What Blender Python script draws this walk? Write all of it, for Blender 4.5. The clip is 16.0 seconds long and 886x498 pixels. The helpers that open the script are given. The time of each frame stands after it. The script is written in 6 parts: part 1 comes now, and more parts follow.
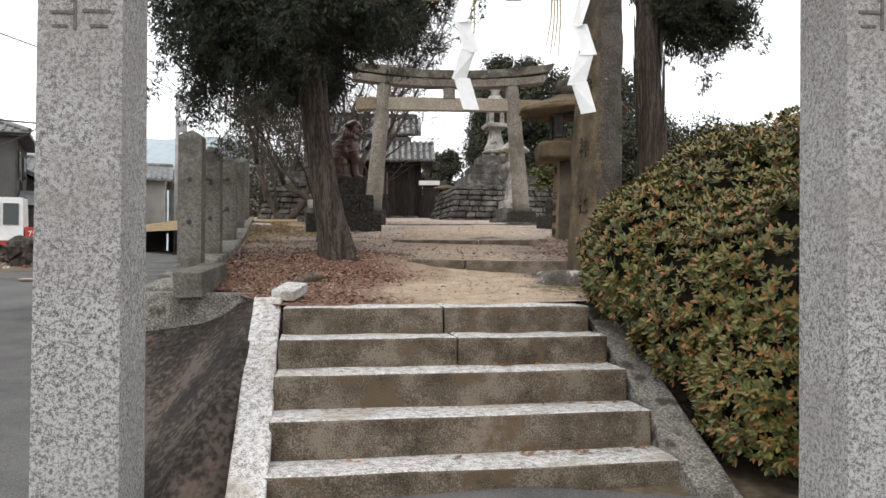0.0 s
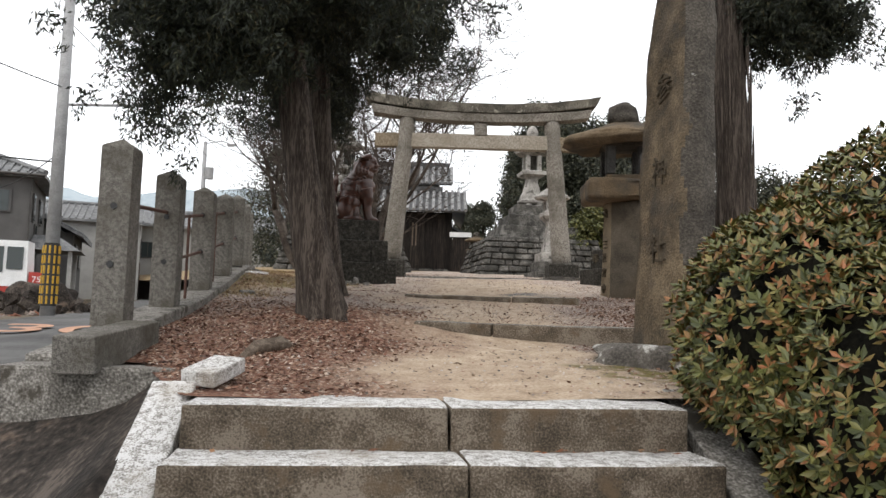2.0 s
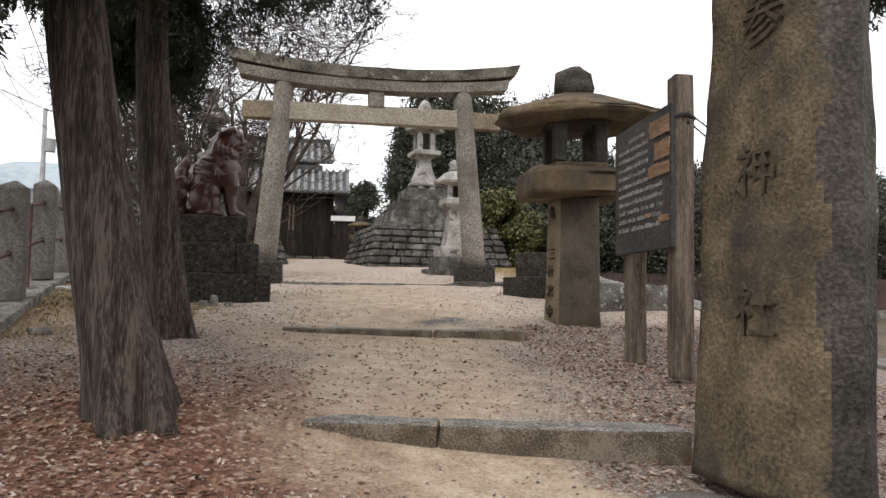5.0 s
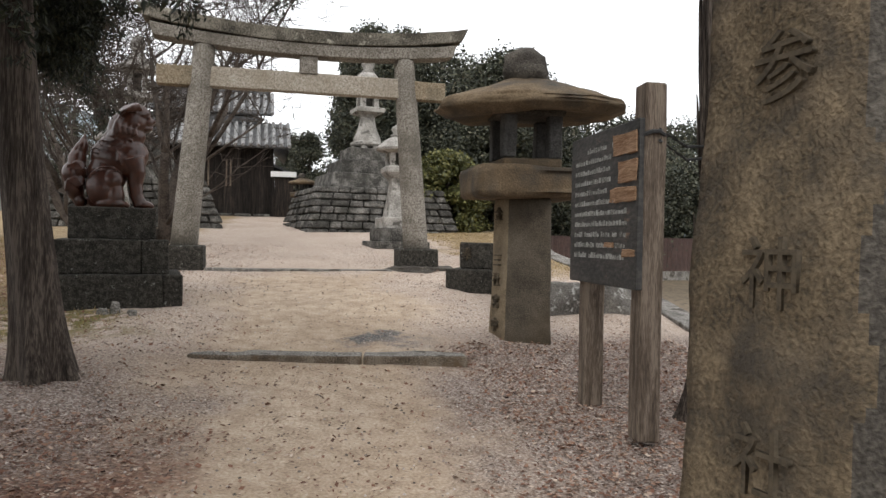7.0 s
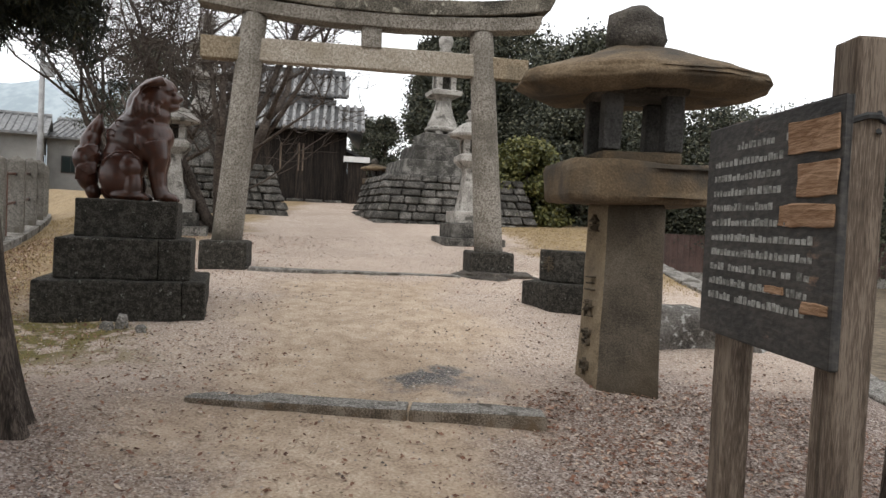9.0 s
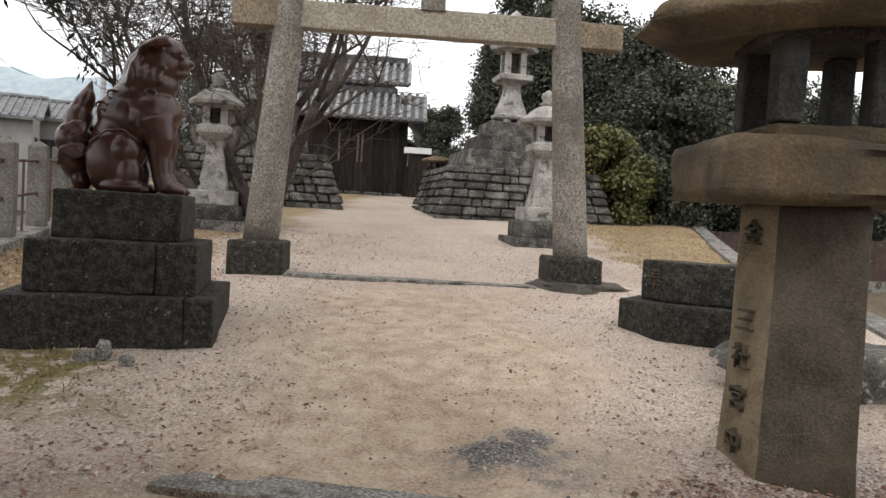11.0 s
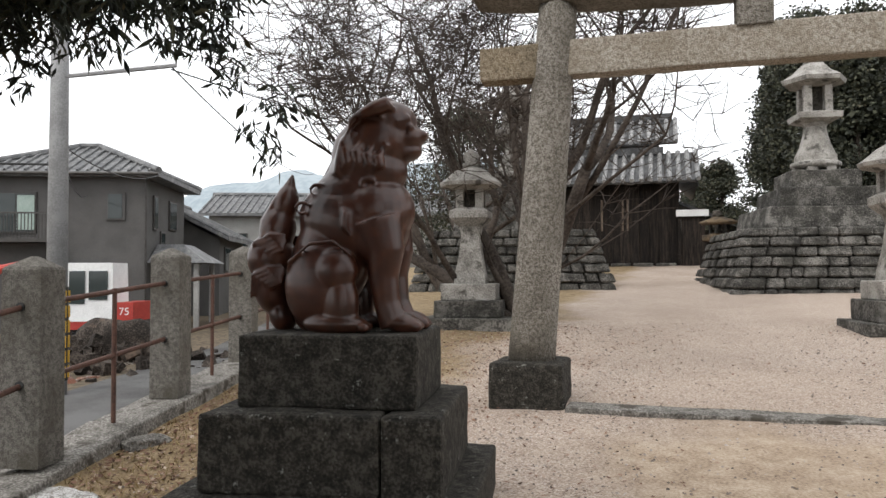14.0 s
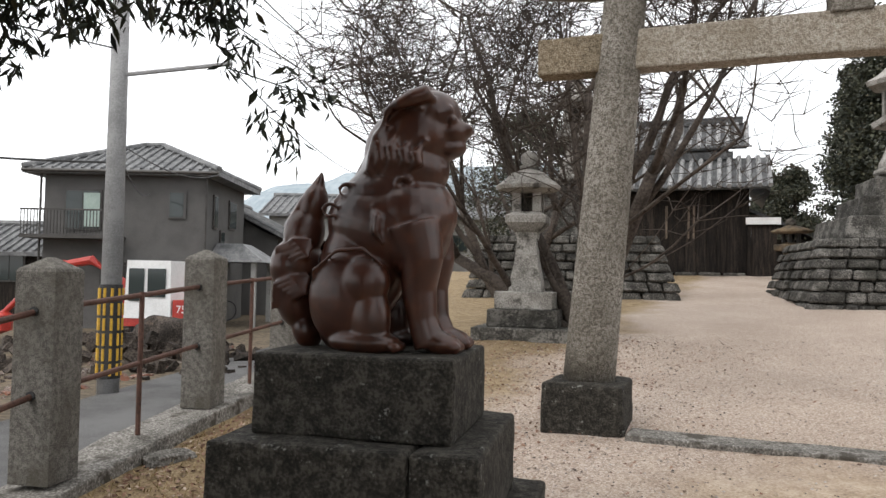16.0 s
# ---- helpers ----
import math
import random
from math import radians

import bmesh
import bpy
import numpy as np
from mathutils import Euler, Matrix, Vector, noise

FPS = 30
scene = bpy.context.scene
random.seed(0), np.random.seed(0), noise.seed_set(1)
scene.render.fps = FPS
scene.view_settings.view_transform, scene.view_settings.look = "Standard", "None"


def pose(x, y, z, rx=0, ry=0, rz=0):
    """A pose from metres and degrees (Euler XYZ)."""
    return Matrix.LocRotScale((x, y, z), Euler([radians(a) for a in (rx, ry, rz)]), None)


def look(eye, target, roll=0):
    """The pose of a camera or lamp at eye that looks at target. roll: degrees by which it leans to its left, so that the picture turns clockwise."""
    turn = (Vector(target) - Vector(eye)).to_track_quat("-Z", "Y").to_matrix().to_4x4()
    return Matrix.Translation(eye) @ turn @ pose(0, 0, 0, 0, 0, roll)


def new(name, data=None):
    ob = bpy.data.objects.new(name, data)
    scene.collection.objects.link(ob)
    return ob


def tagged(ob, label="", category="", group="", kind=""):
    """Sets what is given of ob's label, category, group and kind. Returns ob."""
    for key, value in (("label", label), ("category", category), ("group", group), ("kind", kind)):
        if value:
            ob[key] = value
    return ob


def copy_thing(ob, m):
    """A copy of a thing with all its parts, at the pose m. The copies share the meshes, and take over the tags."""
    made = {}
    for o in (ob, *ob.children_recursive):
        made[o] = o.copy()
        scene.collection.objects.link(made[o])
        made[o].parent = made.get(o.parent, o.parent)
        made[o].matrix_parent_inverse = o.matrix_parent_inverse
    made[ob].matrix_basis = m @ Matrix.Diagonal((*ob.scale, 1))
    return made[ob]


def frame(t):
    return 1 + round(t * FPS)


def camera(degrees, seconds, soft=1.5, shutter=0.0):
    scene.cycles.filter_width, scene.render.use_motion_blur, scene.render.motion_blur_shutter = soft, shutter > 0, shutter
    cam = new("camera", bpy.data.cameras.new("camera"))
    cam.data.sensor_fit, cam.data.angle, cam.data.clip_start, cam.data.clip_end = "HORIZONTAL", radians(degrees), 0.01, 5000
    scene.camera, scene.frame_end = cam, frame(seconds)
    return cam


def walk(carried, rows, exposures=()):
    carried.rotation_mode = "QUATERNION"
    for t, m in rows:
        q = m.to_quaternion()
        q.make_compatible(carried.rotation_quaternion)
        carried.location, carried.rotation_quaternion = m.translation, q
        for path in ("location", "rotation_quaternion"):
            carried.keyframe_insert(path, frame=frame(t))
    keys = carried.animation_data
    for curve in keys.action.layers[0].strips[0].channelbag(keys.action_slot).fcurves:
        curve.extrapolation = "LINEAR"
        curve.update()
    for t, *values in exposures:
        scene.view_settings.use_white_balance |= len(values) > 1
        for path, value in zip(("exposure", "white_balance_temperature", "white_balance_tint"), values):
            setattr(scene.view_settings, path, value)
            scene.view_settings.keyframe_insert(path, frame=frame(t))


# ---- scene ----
cam = camera(61.1, 16.0)
PATH = [
    (0, (0.467, -0.503, 1.264), (0.438, 1.496, 1.294), 0.3),
    (0.5, (0.514, -0.016, 1.286), (0.522, 1.983, 1.365), 0.9),
    (1, (0.623, 0.471, 1.324), (0.5, 2.46, 1.491), -0.7),
    (1.5, (0.551, 0.998, 1.336), (0.462, 2.99, 1.494), 1.3),
    (2, (0.548, 1.549, 1.326), (0.427, 3.537, 1.501), 1.6),
    (2.5, (0.527, 2.058, 1.341), (0.365, 4.049, 1.442), 1.8),
    (3, (0.343, 2.591, 1.388), (0.272, 4.589, 1.444), 3.2),
    (3.5, (0.262, 3.1, 1.433), (0.132, 5.085, 1.64), 3.4),
    (4, (0.237, 3.501, 1.61), (0.109, 5.496, 1.601), 0.7),
    (4.5, (0.212, 3.841, 1.815), (0.33, 5.838, 1.832), 2.4),
    (4.7, (0.217, 3.941, 1.836), (0.38, 5.93, 1.959), 1.8),
    (7, (0.443, 4.842, 2.444), (0.786, 6.812, 2.42), 1.1),
    (7.5, (0.436, 5.189, 2.598), (0.737, 7.164, 2.506), 2.9),
    (8, (0.536, 5.492, 2.596), (0.768, 7.478, 2.558), 3.5),
    (10.3, (0.717, 7.265, 2.733), (0.814, 9.26, 2.626), 1.9),
    (10.5, (0.704, 7.39, 2.745), (0.843, 9.384, 2.663), 2.6),
    (11, (0.672, 7.769, 2.679), (0.651, 9.767, 2.586), 3.4),
    (11.5, (0.697, 8.016, 2.851), (0.421, 9.995, 2.763), -0.7),
    (12, (0.618, 8.268, 2.887), (0.304, 10.241, 2.787), -0.6),
    (12.5, (0.507, 8.589, 2.96), (0.255, 10.573, 2.976), 2.5),
    (13, (0.395, 9.08, 2.923), (0.006, 11.041, 2.99), 0.8),
    (13.5, (0.265, 9.435, 2.92), (-0.34, 11.34, 2.992), -0.9),
    (14, (0.101, 9.724, 2.953), (-0.591, 11.599, 3.021), -0.2),
    (14.5, (0.078, 9.918, 2.961), (-0.636, 11.786, 2.984), 1.0),
    (15, (0.079, 10.109, 2.991), (-0.76, 11.923, 3.064), 0.4),
    (15.5, (0.026, 10.138, 2.996), (-0.82, 11.948, 3.082), 0.7),
    (16, (0.007, 10.141, 2.995), (-0.83, 11.955, 3.07), 1.1),
]
walk(cam, [(t, look(eye, target, roll)) for t, eye, target, roll in PATH])

# ---- light ----
world = bpy.data.worlds.new("overcast_sky")
world.use_nodes = True
scene.world = world
wn, wl = world.node_tree.nodes, world.node_tree.links
sky = wn.new("ShaderNodeTexSky")
sky.sky_type, sky.sun_disc = "NISHITA", False
sky.sun_elevation, sky.sun_rotation = radians(48), radians(200)
cloud = wn.new("ShaderNodeMixRGB")
cloud.inputs[0].default_value = 0.88
cloud.inputs[2].default_value = (11.6, 11.65, 11.8, 1)
wl.new(sky.outputs[0], cloud.inputs[1])
wl.new(cloud.outputs[0], wn["Background"].inputs[0])
wn["Background"].inputs[1].default_value = 0.147
sun = new("sun", bpy.data.lights.new("sun", "SUN"))
sun.data.energy, sun.data.angle, sun.data.color = 1.1, radians(25), (1.0, 0.96, 0.9)
sun.matrix_world = look((-8, -22, 26), (0, 0, 0))


# ---- materials ----
def material(name, colours, scale=6.0, rough=0.85, bump=0.3, fine=60.0, spots=None, spot_scale=9.0, spot_at=0.62, vary=0.0, metal=0.0, streak=(1, 1, 1), island=0.0, grain=0.75, soft=0.04):
    """Two scales of noise between two or three colours, optional blotches of another colour, and fine relief."""
    m = bpy.data.materials.new(name)
    m.use_nodes = True
    n, l = m.node_tree.nodes, m.node_tree.links
    b = n["Principled BSDF"]
    b.inputs["Roughness"].default_value, b.inputs["Metallic"].default_value = rough, metal
    b.inputs["Specular IOR Level"].default_value = 0.2 if rough > 0.7 else 0.5
    co = n.new("ShaderNodeTexCoord")
    mp = n.new("ShaderNodeMapping")
    mp.inputs["Scale"].default_value = streak
    l.new(co.outputs["Object"], mp.inputs["Vector"])
    big, small = n.new("ShaderNodeTexNoise"), n.new("ShaderNodeTexNoise")
    big.inputs["Scale"].default_value, big.inputs["Detail"].default_value, big.inputs["Roughness"].default_value = scale, 9, 0.62
    small.inputs["Scale"].default_value, small.inputs["Detail"].default_value = fine, 3
    for t in (big, small):
        l.new(mp.outputs[0], t.inputs["Vector"])
    add = n.new("ShaderNodeMath")
    add.operation = "MULTIPLY_ADD"
    l.new(small.outputs[0], add.inputs[0])
    add.inputs[1].default_value = grain
    l.new(big.outputs[0], add.inputs[2])
    ramp = n.new("ShaderNodeValToRGB")
    mid = 0.5 + 0.5 * grain
    stops = [mid - 0.17, mid + 0.17] if len(colours) == 2 else [mid - 0.20, mid - 0.01, mid + 0.19]
    while len(ramp.color_ramp.elements) < len(colours):
        ramp.color_ramp.elements.new(0.5)
    for e, p, c in zip(ramp.color_ramp.elements, stops, colours):
        e.position, e.color = p, (*c, 1)
    l.new(add.outputs[0], ramp.inputs[0])
    out = ramp.outputs[0]
    if spots:
        sp, sr, mix = n.new("ShaderNodeTexNoise"), n.new("ShaderNodeValToRGB"), n.new("ShaderNodeMixRGB")
        sp.inputs["Scale"].default_value, sp.inputs["Detail"].default_value, sp.inputs["Roughness"].default_value = spot_scale, 6, 0.65
        l.new(mp.outputs[0], sp.inputs["Vector"])
        sr.color_ramp.elements[0].position, sr.color_ramp.elements[1].position = spot_at - soft, spot_at + soft
        l.new(sp.outputs[0], sr.inputs[0])
        l.new(sr.outputs[0], mix.inputs[0])
        l.new(out, mix.inputs[1])
        mix.inputs[2].default_value = (*spots, 1)
        out = mix.outputs[0]
    if vary or island:
        hs = n.new("ShaderNodeHueSaturation")
        mr = n.new("ShaderNodeMapRange")
        if vary:
            oi = n.new("ShaderNodeObjectInfo")
            l.new(oi.outputs["Random"], mr.inputs[0])
        else:
            ge = n.new("ShaderNodeNewGeometry")
            l.new(ge.outputs["Random Per Island"], mr.inputs[0])
        v = vary or island
        mr.inputs[3].default_value, mr.inputs[4].default_value = 1 - v, 1 + v
        l.new(mr.outputs[0], hs.inputs["Value"])
        l.new(out, hs.inputs["Color"])
        out = hs.outputs[0]
    l.new(out, b.inputs["Base Color"])
    if bump:
        bp = n.new("ShaderNodeBump")
        bp.inputs["Strength"].default_value, bp.inputs["Distance"].default_value = bump, 0.02
        l.new(add.outputs[0], bp.inputs["Height"])
        l.new(bp.outputs[0], b.inputs["Normal"])
    return m


def leaf_material(name, colours, rough=0.55):
    """Foliage whose colour changes from leaf to leaf."""
    m = bpy.data.materials.new(name)
    m.use_nodes = True
    n, l = m.node_tree.nodes, m.node_tree.links
    b = n["Principled BSDF"]
    b.inputs["Roughness"].default_value = rough
    ge, ramp = n.new("ShaderNodeNewGeometry"), n.new("ShaderNodeValToRGB")
    while len(ramp.color_ramp.elements) < len(colours):
        ramp.color_ramp.elements.new(0.5)
    for k, (e, c) in enumerate(zip(ramp.color_ramp.elements, colours)):
        e.position, e.color = c[0], (*c[1:], 1)
    l.new(ge.outputs["Random Per Island"], ramp.inputs[0])
    l.new(ramp.outputs[0], b.inputs["Base Color"])
    return m


def approach_ground():
    """Pale trodden sand along the path; reddish leaf litter, pinkish gravel, dry grass and moss beside it."""
    m = bpy.data.materials.new("shrine_approach_ground")
    m.use_nodes = True
    n, l = m.node_tree.nodes, m.node_tree.links
    b = n["Principled BSDF"]
    b.inputs["Roughness"].default_value = 0.95
    co, sep = n.new("ShaderNodeTexCoord"), n.new("ShaderNodeSeparateXYZ")

    def tex(kind, scale, detail=4):
        t = n.new("ShaderNodeTexNoise" if kind == "noise" else "ShaderNodeTexVoronoi")
        t.inputs["Scale"].default_value = scale
        if kind == "noise":
            t.inputs["Detail"].default_value = detail
        l.new(co.outputs["Object"], t.inputs["Vector"])
        return t

    def ramp(src, stops):
        r = n.new("ShaderNodeValToRGB")
        while len(r.color_ramp.elements) < len(stops):
            r.color_ramp.elements.new(0.5)
        for e, (p, *c) in zip(r.color_ramp.elements, stops):
            e.position, e.color = p, (*c, 1)
        l.new(src, r.inputs[0])
        return r.outputs[0]

    def maths(op, a, c):
        k = n.new("ShaderNodeMath")
        k.operation, k.use_clamp = op, op in ("MULTIPLY", "MAXIMUM")
        for i, v in enumerate((a, c)):
            if isinstance(v, (int, float)):
                k.inputs[i].default_value = v
            else:
                l.new(v, k.inputs[i])
        return k.outputs[0]

    def rise(src, a, c):
        r = n.new("ShaderNodeMapRange")
        r.interpolation_type = "SMOOTHSTEP"
        r.inputs[1].default_value, r.inputs[2].default_value = (a, c) if a < c else (c, a)
        r.inputs[3].default_value, r.inputs[4].default_value = (0, 1) if a < c else (1, 0)
        l.new(src, r.inputs[0])
        return r.outputs[0]

    warp = tex("noise", 1.1, 6)
    off = n.new("ShaderNodeVectorMath")
    off.operation = "MULTIPLY_ADD"
    off.inputs[1].default_value, off.inputs[2].default_value = (1.9, 1.9, 0), (-0.95, -0.95, 0)
    l.new(warp.outputs["Color"], off.inputs[0])
    ad = n.new("ShaderNodeVectorMath")
    l.new(co.outputs["Object"], ad.inputs[0])
    l.new(off.outputs[0], ad.inputs[1])
    l.new(ad.outputs[0], sep.inputs[0])
    X, Y = sep.outputs[0], sep.outputs[1]
    big, mid, fine, cells, grit = tex("noise", 0.7), tex("noise", 7), tex("noise", 60, 3), tex("voronoi", 46), tex("voronoi", 95)
    g1 = maths("ADD", maths("MULTIPLY", fine.outputs[0], 0.55), maths("MULTIPLY", mid.outputs[0], 0.45))
    sand = ramp(g1, [(0.33, 0.25, 0.181, 0.124), (0.5, 0.44, 0.339, 0.242), (0.66, 0.57, 0.470, 0.364)])
    cell = n.new("ShaderNodeSeparateColor")
    l.new(cells.outputs["Color"], cell.inputs[0])
    red = ramp(cell.outputs[0], [(0.0, 0.075, 0.030, 0.017), (0.45, 0.17, 0.072, 0.042), (0.8, 0.26, 0.145, 0.095), (1.0, 0.42, 0.33, 0.26)])
    gcell = n.new("ShaderNodeSeparateColor")
    l.new(grit.outputs["Color"], gcell.inputs[0])
    grey = ramp(gcell.outputs[0], [(0.0, 0.10, 0.07, 0.057), (0.4, 0.25, 0.19, 0.155), (0.8, 0.36, 0.295, 0.255), (1.0, 0.50, 0.44, 0.40)])
    gravel = ramp(gcell.outputs[1], [(0.0, 0.23, 0.175, 0.14), (0.5, 0.44, 0.35, 0.285), (1.0, 0.60, 0.52, 0.455)])
    grass = ramp(g1, [(0.32, 0.13, 0.088, 0.042), (0.5, 0.27, 0.195, 0.105), (0.68, 0.41, 0.32, 0.20)])
    moss = ramp(g1, [(0.32, 0.05, 0.045, 0.012), (0.6, 0.16, 0.13, 0.035)])
    m_gravel = maths("MULTIPLY", maths("MAXIMUM", maths("MAXIMUM", rise(X, -0.1, -1.0), rise(X, 1.0, 1.9)), rise(Y, 14.2, 15.2)), rise(Y, 10.0, 11.0))
    m_gravel = maths("MULTIPLY", m_gravel, 0.85)
    band = maths("MULTIPLY", maths("MULTIPLY", rise(Y, 7.4, 8.2), rise(Y, 11.4, 10.0)), maths("MAXIMUM", maths("MAXIMUM", rise(X, 0.1, -0.7), rise(X, 0.9, 1.7)), 0.06))
    side = maths("MULTIPLY", rise(X, 1.15, 1.7), rise(Y, 11.6, 10.8))
    m_grey = maths("MAXIMUM", band, side)
    m_red = maths("MULTIPLY", rise(X, 0.35, -0.45), rise(Y, 9.6, 7.8))
    m_grass = maths("MAXIMUM", maths("MULTIPLY", rise(X, -1.9, -2.6), rise(Y, 9.2, 10.5)), maths("MULTIPLY", rise(X, 2.7, 3.5), rise(Y, 14.5, 16)))
    m_moss = maths("MULTIPLY", maths("MULTIPLY", rise(X, -0.7, -1.5), maths("MULTIPLY", rise(Y, 10.9, 11.4), rise(Y, 12.6, 12.1))), rise(mid.outputs[0], 0.38, 0.52))
    dark = ramp(gcell.outputs[2], [(0.0, 0.035, 0.034, 0.034), (0.6, 0.11, 0.105, 0.10), (1.0, 0.30, 0.28, 0.26)])
    m_dark = maths("MULTIPLY", maths("MULTIPLY", maths("MULTIPLY", rise(X, 0.55, 0.85), rise(X, 1.5, 1.2)), maths("MULTIPLY", rise(Y, 10.72, 10.9), rise(Y, 11.25, 11.05))), rise(mid.outputs[0], 0.36, 0.5))
    m_moss = maths("MAXIMUM", m_moss, maths("MULTIPLY", maths("MULTIPLY", maths("MULTIPLY", rise(X, 1.0, 1.3), rise(X, 1.95, 1.6)), maths("MULTIPLY", rise(Y, 5.5, 5.8), rise(Y, 6.4, 6.1))), rise(mid.outputs[0], 0.4, 0.55)))
    out = sand
    for mask, colour in ((m_dark, dark), (m_gravel, gravel), (m_grey, grey), (m_red, red), (m_grass, grass), (m_moss, moss)):
        mx = n.new("ShaderNodeMixRGB")
        l.new(mask, mx.inputs[0])
        l.new(out, mx.inputs[1])
        l.new(colour, mx.inputs[2])
        out = mx.outputs[0]
    tone = n.new("ShaderNodeMixRGB")
    tone.blend_type = "MULTIPLY"
    tone.inputs[0].default_value = 0.55
    l.new(out, tone.inputs[1])
    l.new(ramp(big.outputs[0], [(0.3, 0.66, 0.62, 0.58), (0.62, 1, 1, 1)]), tone.inputs[2])
    l.new(tone.outputs[0], b.inputs["Base Color"])
    hgt = maths("ADD", g1, maths("MULTIPLY", cells.outputs["Distance"], maths("MAXIMUM", m_red, m_grey)))
    bp = n.new("ShaderNodeBump")
    bp.inputs["Strength"].default_value, bp.inputs["Distance"].default_value = 0.75, 0.03
    l.new(hgt, bp.inputs["Height"])
    l.new(bp.outputs[0], b.inputs["Normal"])
    return m


SAND = approach_ground()
GRANITE = material("pale_granite", [(0.085, 0.082, 0.080), (0.275, 0.268, 0.262), (0.45, 0.442, 0.435)], 62.0, 0.82, 0.3, 190, (0.235, 0.222, 0.20), 1.5, 0.60, grain=0.9, soft=0.14)
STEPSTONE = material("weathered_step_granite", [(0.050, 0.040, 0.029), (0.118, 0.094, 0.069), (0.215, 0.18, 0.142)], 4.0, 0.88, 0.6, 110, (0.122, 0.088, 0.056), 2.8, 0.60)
# Pale granite; on the treads it also carries sky light put into colour.
STEPTOP = material("pale_granite_sky_lit_treads", [(0.20, 0.185, 0.17), (0.46, 0.445, 0.42), (0.66, 0.65, 0.64)], 26.0, 0.85, 0.5, 120, (0.33, 0.29, 0.24), 2.0, 0.62, grain=0.9, soft=0.1)
FENCESTONE = material("grey_fence_granite", [(0.075, 0.07, 0.061), (0.137, 0.127, 0.112), (0.20, 0.187, 0.168)], 40.0, 0.85, 0.4, 160, (0.075, 0.067, 0.052), 3.0, 0.58, vary=0.12, grain=0.8, soft=0.12)
TORIISTONE = material("torii_granite", [(0.085, 0.076, 0.062), (0.235, 0.21, 0.175), (0.38, 0.35, 0.31)], 42.0, 0.85, 0.9, 110, (0.10, 0.088, 0.068), 1.6, 0.58, grain=0.8, soft=0.16)
TORIIDARK = material("lichened_dark_granite", [(0.035, 0.032, 0.027), (0.10, 0.09, 0.072), (0.21, 0.19, 0.155)], 3.0, 0.9, 0.7, 60, (0.36, 0.34, 0.28), 7.0, 0.66)
NUKISTONE = material("buff_granite", [(0.19, 0.165, 0.13), (0.35, 0.305, 0.25), (0.49, 0.45, 0.39)], 38.0, 0.85, 0.8, 100, (0.24, 0.20, 0.145), 1.2, 0.58, grain=0.8, soft=0.16)
CARVED = material("shaded_granite_recess", [(0.08, 0.076, 0.07), (0.17, 0.162, 0.15)], 60, 0.9, 0.3, 130)
POSTSTONE = material("dark_grey_dressed_stone", [(0.030, 0.029, 0.028), (0.060, 0.058, 0.055), (0.10, 0.097, 0.092)], 5.0, 0.9, 0.5, 70, grain=0.6)
LICHENROCK = material("lichened_field_stone", [(0.045, 0.040, 0.035), (0.105, 0.095, 0.083), (0.19, 0.175, 0.155)], 4.0, 0.92, 0.9, 60, (0.42, 0.41, 0.38), 9.0, 0.60, grain=0.6)
ENDSTONE = material("brown_stained_granite", [(0.11, 0.085, 0.055), (0.23, 0.18, 0.12), (0.33, 0.275, 0.20)], 34.0, 0.87, 0.8, 100, (0.10, 0.085, 0.06), 2.4, 0.60, grain=0.8, soft=0.14)
DARKSTONE = material("blackened_stone", [(0.013, 0.012, 0.010), (0.031, 0.028, 0.023), (0.066, 0.060, 0.050)], 22.0, 0.88, 0.6, 80, (0.19, 0.19, 0.175), 20.0, 0.665, grain=0.7, soft=0.035)
GLAZE = material("brown_glazed_ceramic", [(0.024, 0.010, 0.007), (0.058, 0.019, 0.0105), (0.14, 0.044, 0.017)], 2.2, 0.30, 0.12, 16, (0.019, 0.010, 0.008), 2.2, 0.55, grain=0.35, soft=0.14)
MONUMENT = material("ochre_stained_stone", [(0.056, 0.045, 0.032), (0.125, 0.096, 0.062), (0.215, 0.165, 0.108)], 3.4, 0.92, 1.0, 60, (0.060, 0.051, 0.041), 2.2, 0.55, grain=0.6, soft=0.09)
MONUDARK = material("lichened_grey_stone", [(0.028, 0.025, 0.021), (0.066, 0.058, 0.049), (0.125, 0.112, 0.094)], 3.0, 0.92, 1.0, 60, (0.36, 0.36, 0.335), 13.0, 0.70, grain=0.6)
LANTERN = material("rusty_brown_stone", [(0.055, 0.042, 0.028), (0.125, 0.09, 0.055), (0.225, 0.17, 0.11)], 1.8, 0.9, 0.7, 70, (0.06, 0.053, 0.045), 2.2, 0.57, grain=0.4, soft=0.1)
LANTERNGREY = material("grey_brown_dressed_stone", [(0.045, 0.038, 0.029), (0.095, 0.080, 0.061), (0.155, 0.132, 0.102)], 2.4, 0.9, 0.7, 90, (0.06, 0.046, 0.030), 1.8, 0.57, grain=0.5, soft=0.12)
WALLSTONE = material("grey_wall_stone", [(0.024, 0.022, 0.020), (0.072, 0.068, 0.061), (0.17, 0.16, 0.145)], 4.0, 0.9, 0.7, 40, (0.035, 0.034, 0.028), 3.0, 0.57, vary=0.3, soft=0.1)
PALELANTERN = material("pale_lantern_granite", [(0.13, 0.122, 0.11), (0.285, 0.27, 0.245), (0.42, 0.40, 0.37)], 3.0, 0.85, 0.5, 60, (0.085, 0.08, 0.07), 4.0, 0.60)
BARK = material("grey_brown_bark", [(0.022, 0.017, 0.014), (0.055, 0.043, 0.035), (0.115, 0.094, 0.078)], 4.0, 0.95, 1.0, 22, streak=(6, 6, 0.45))
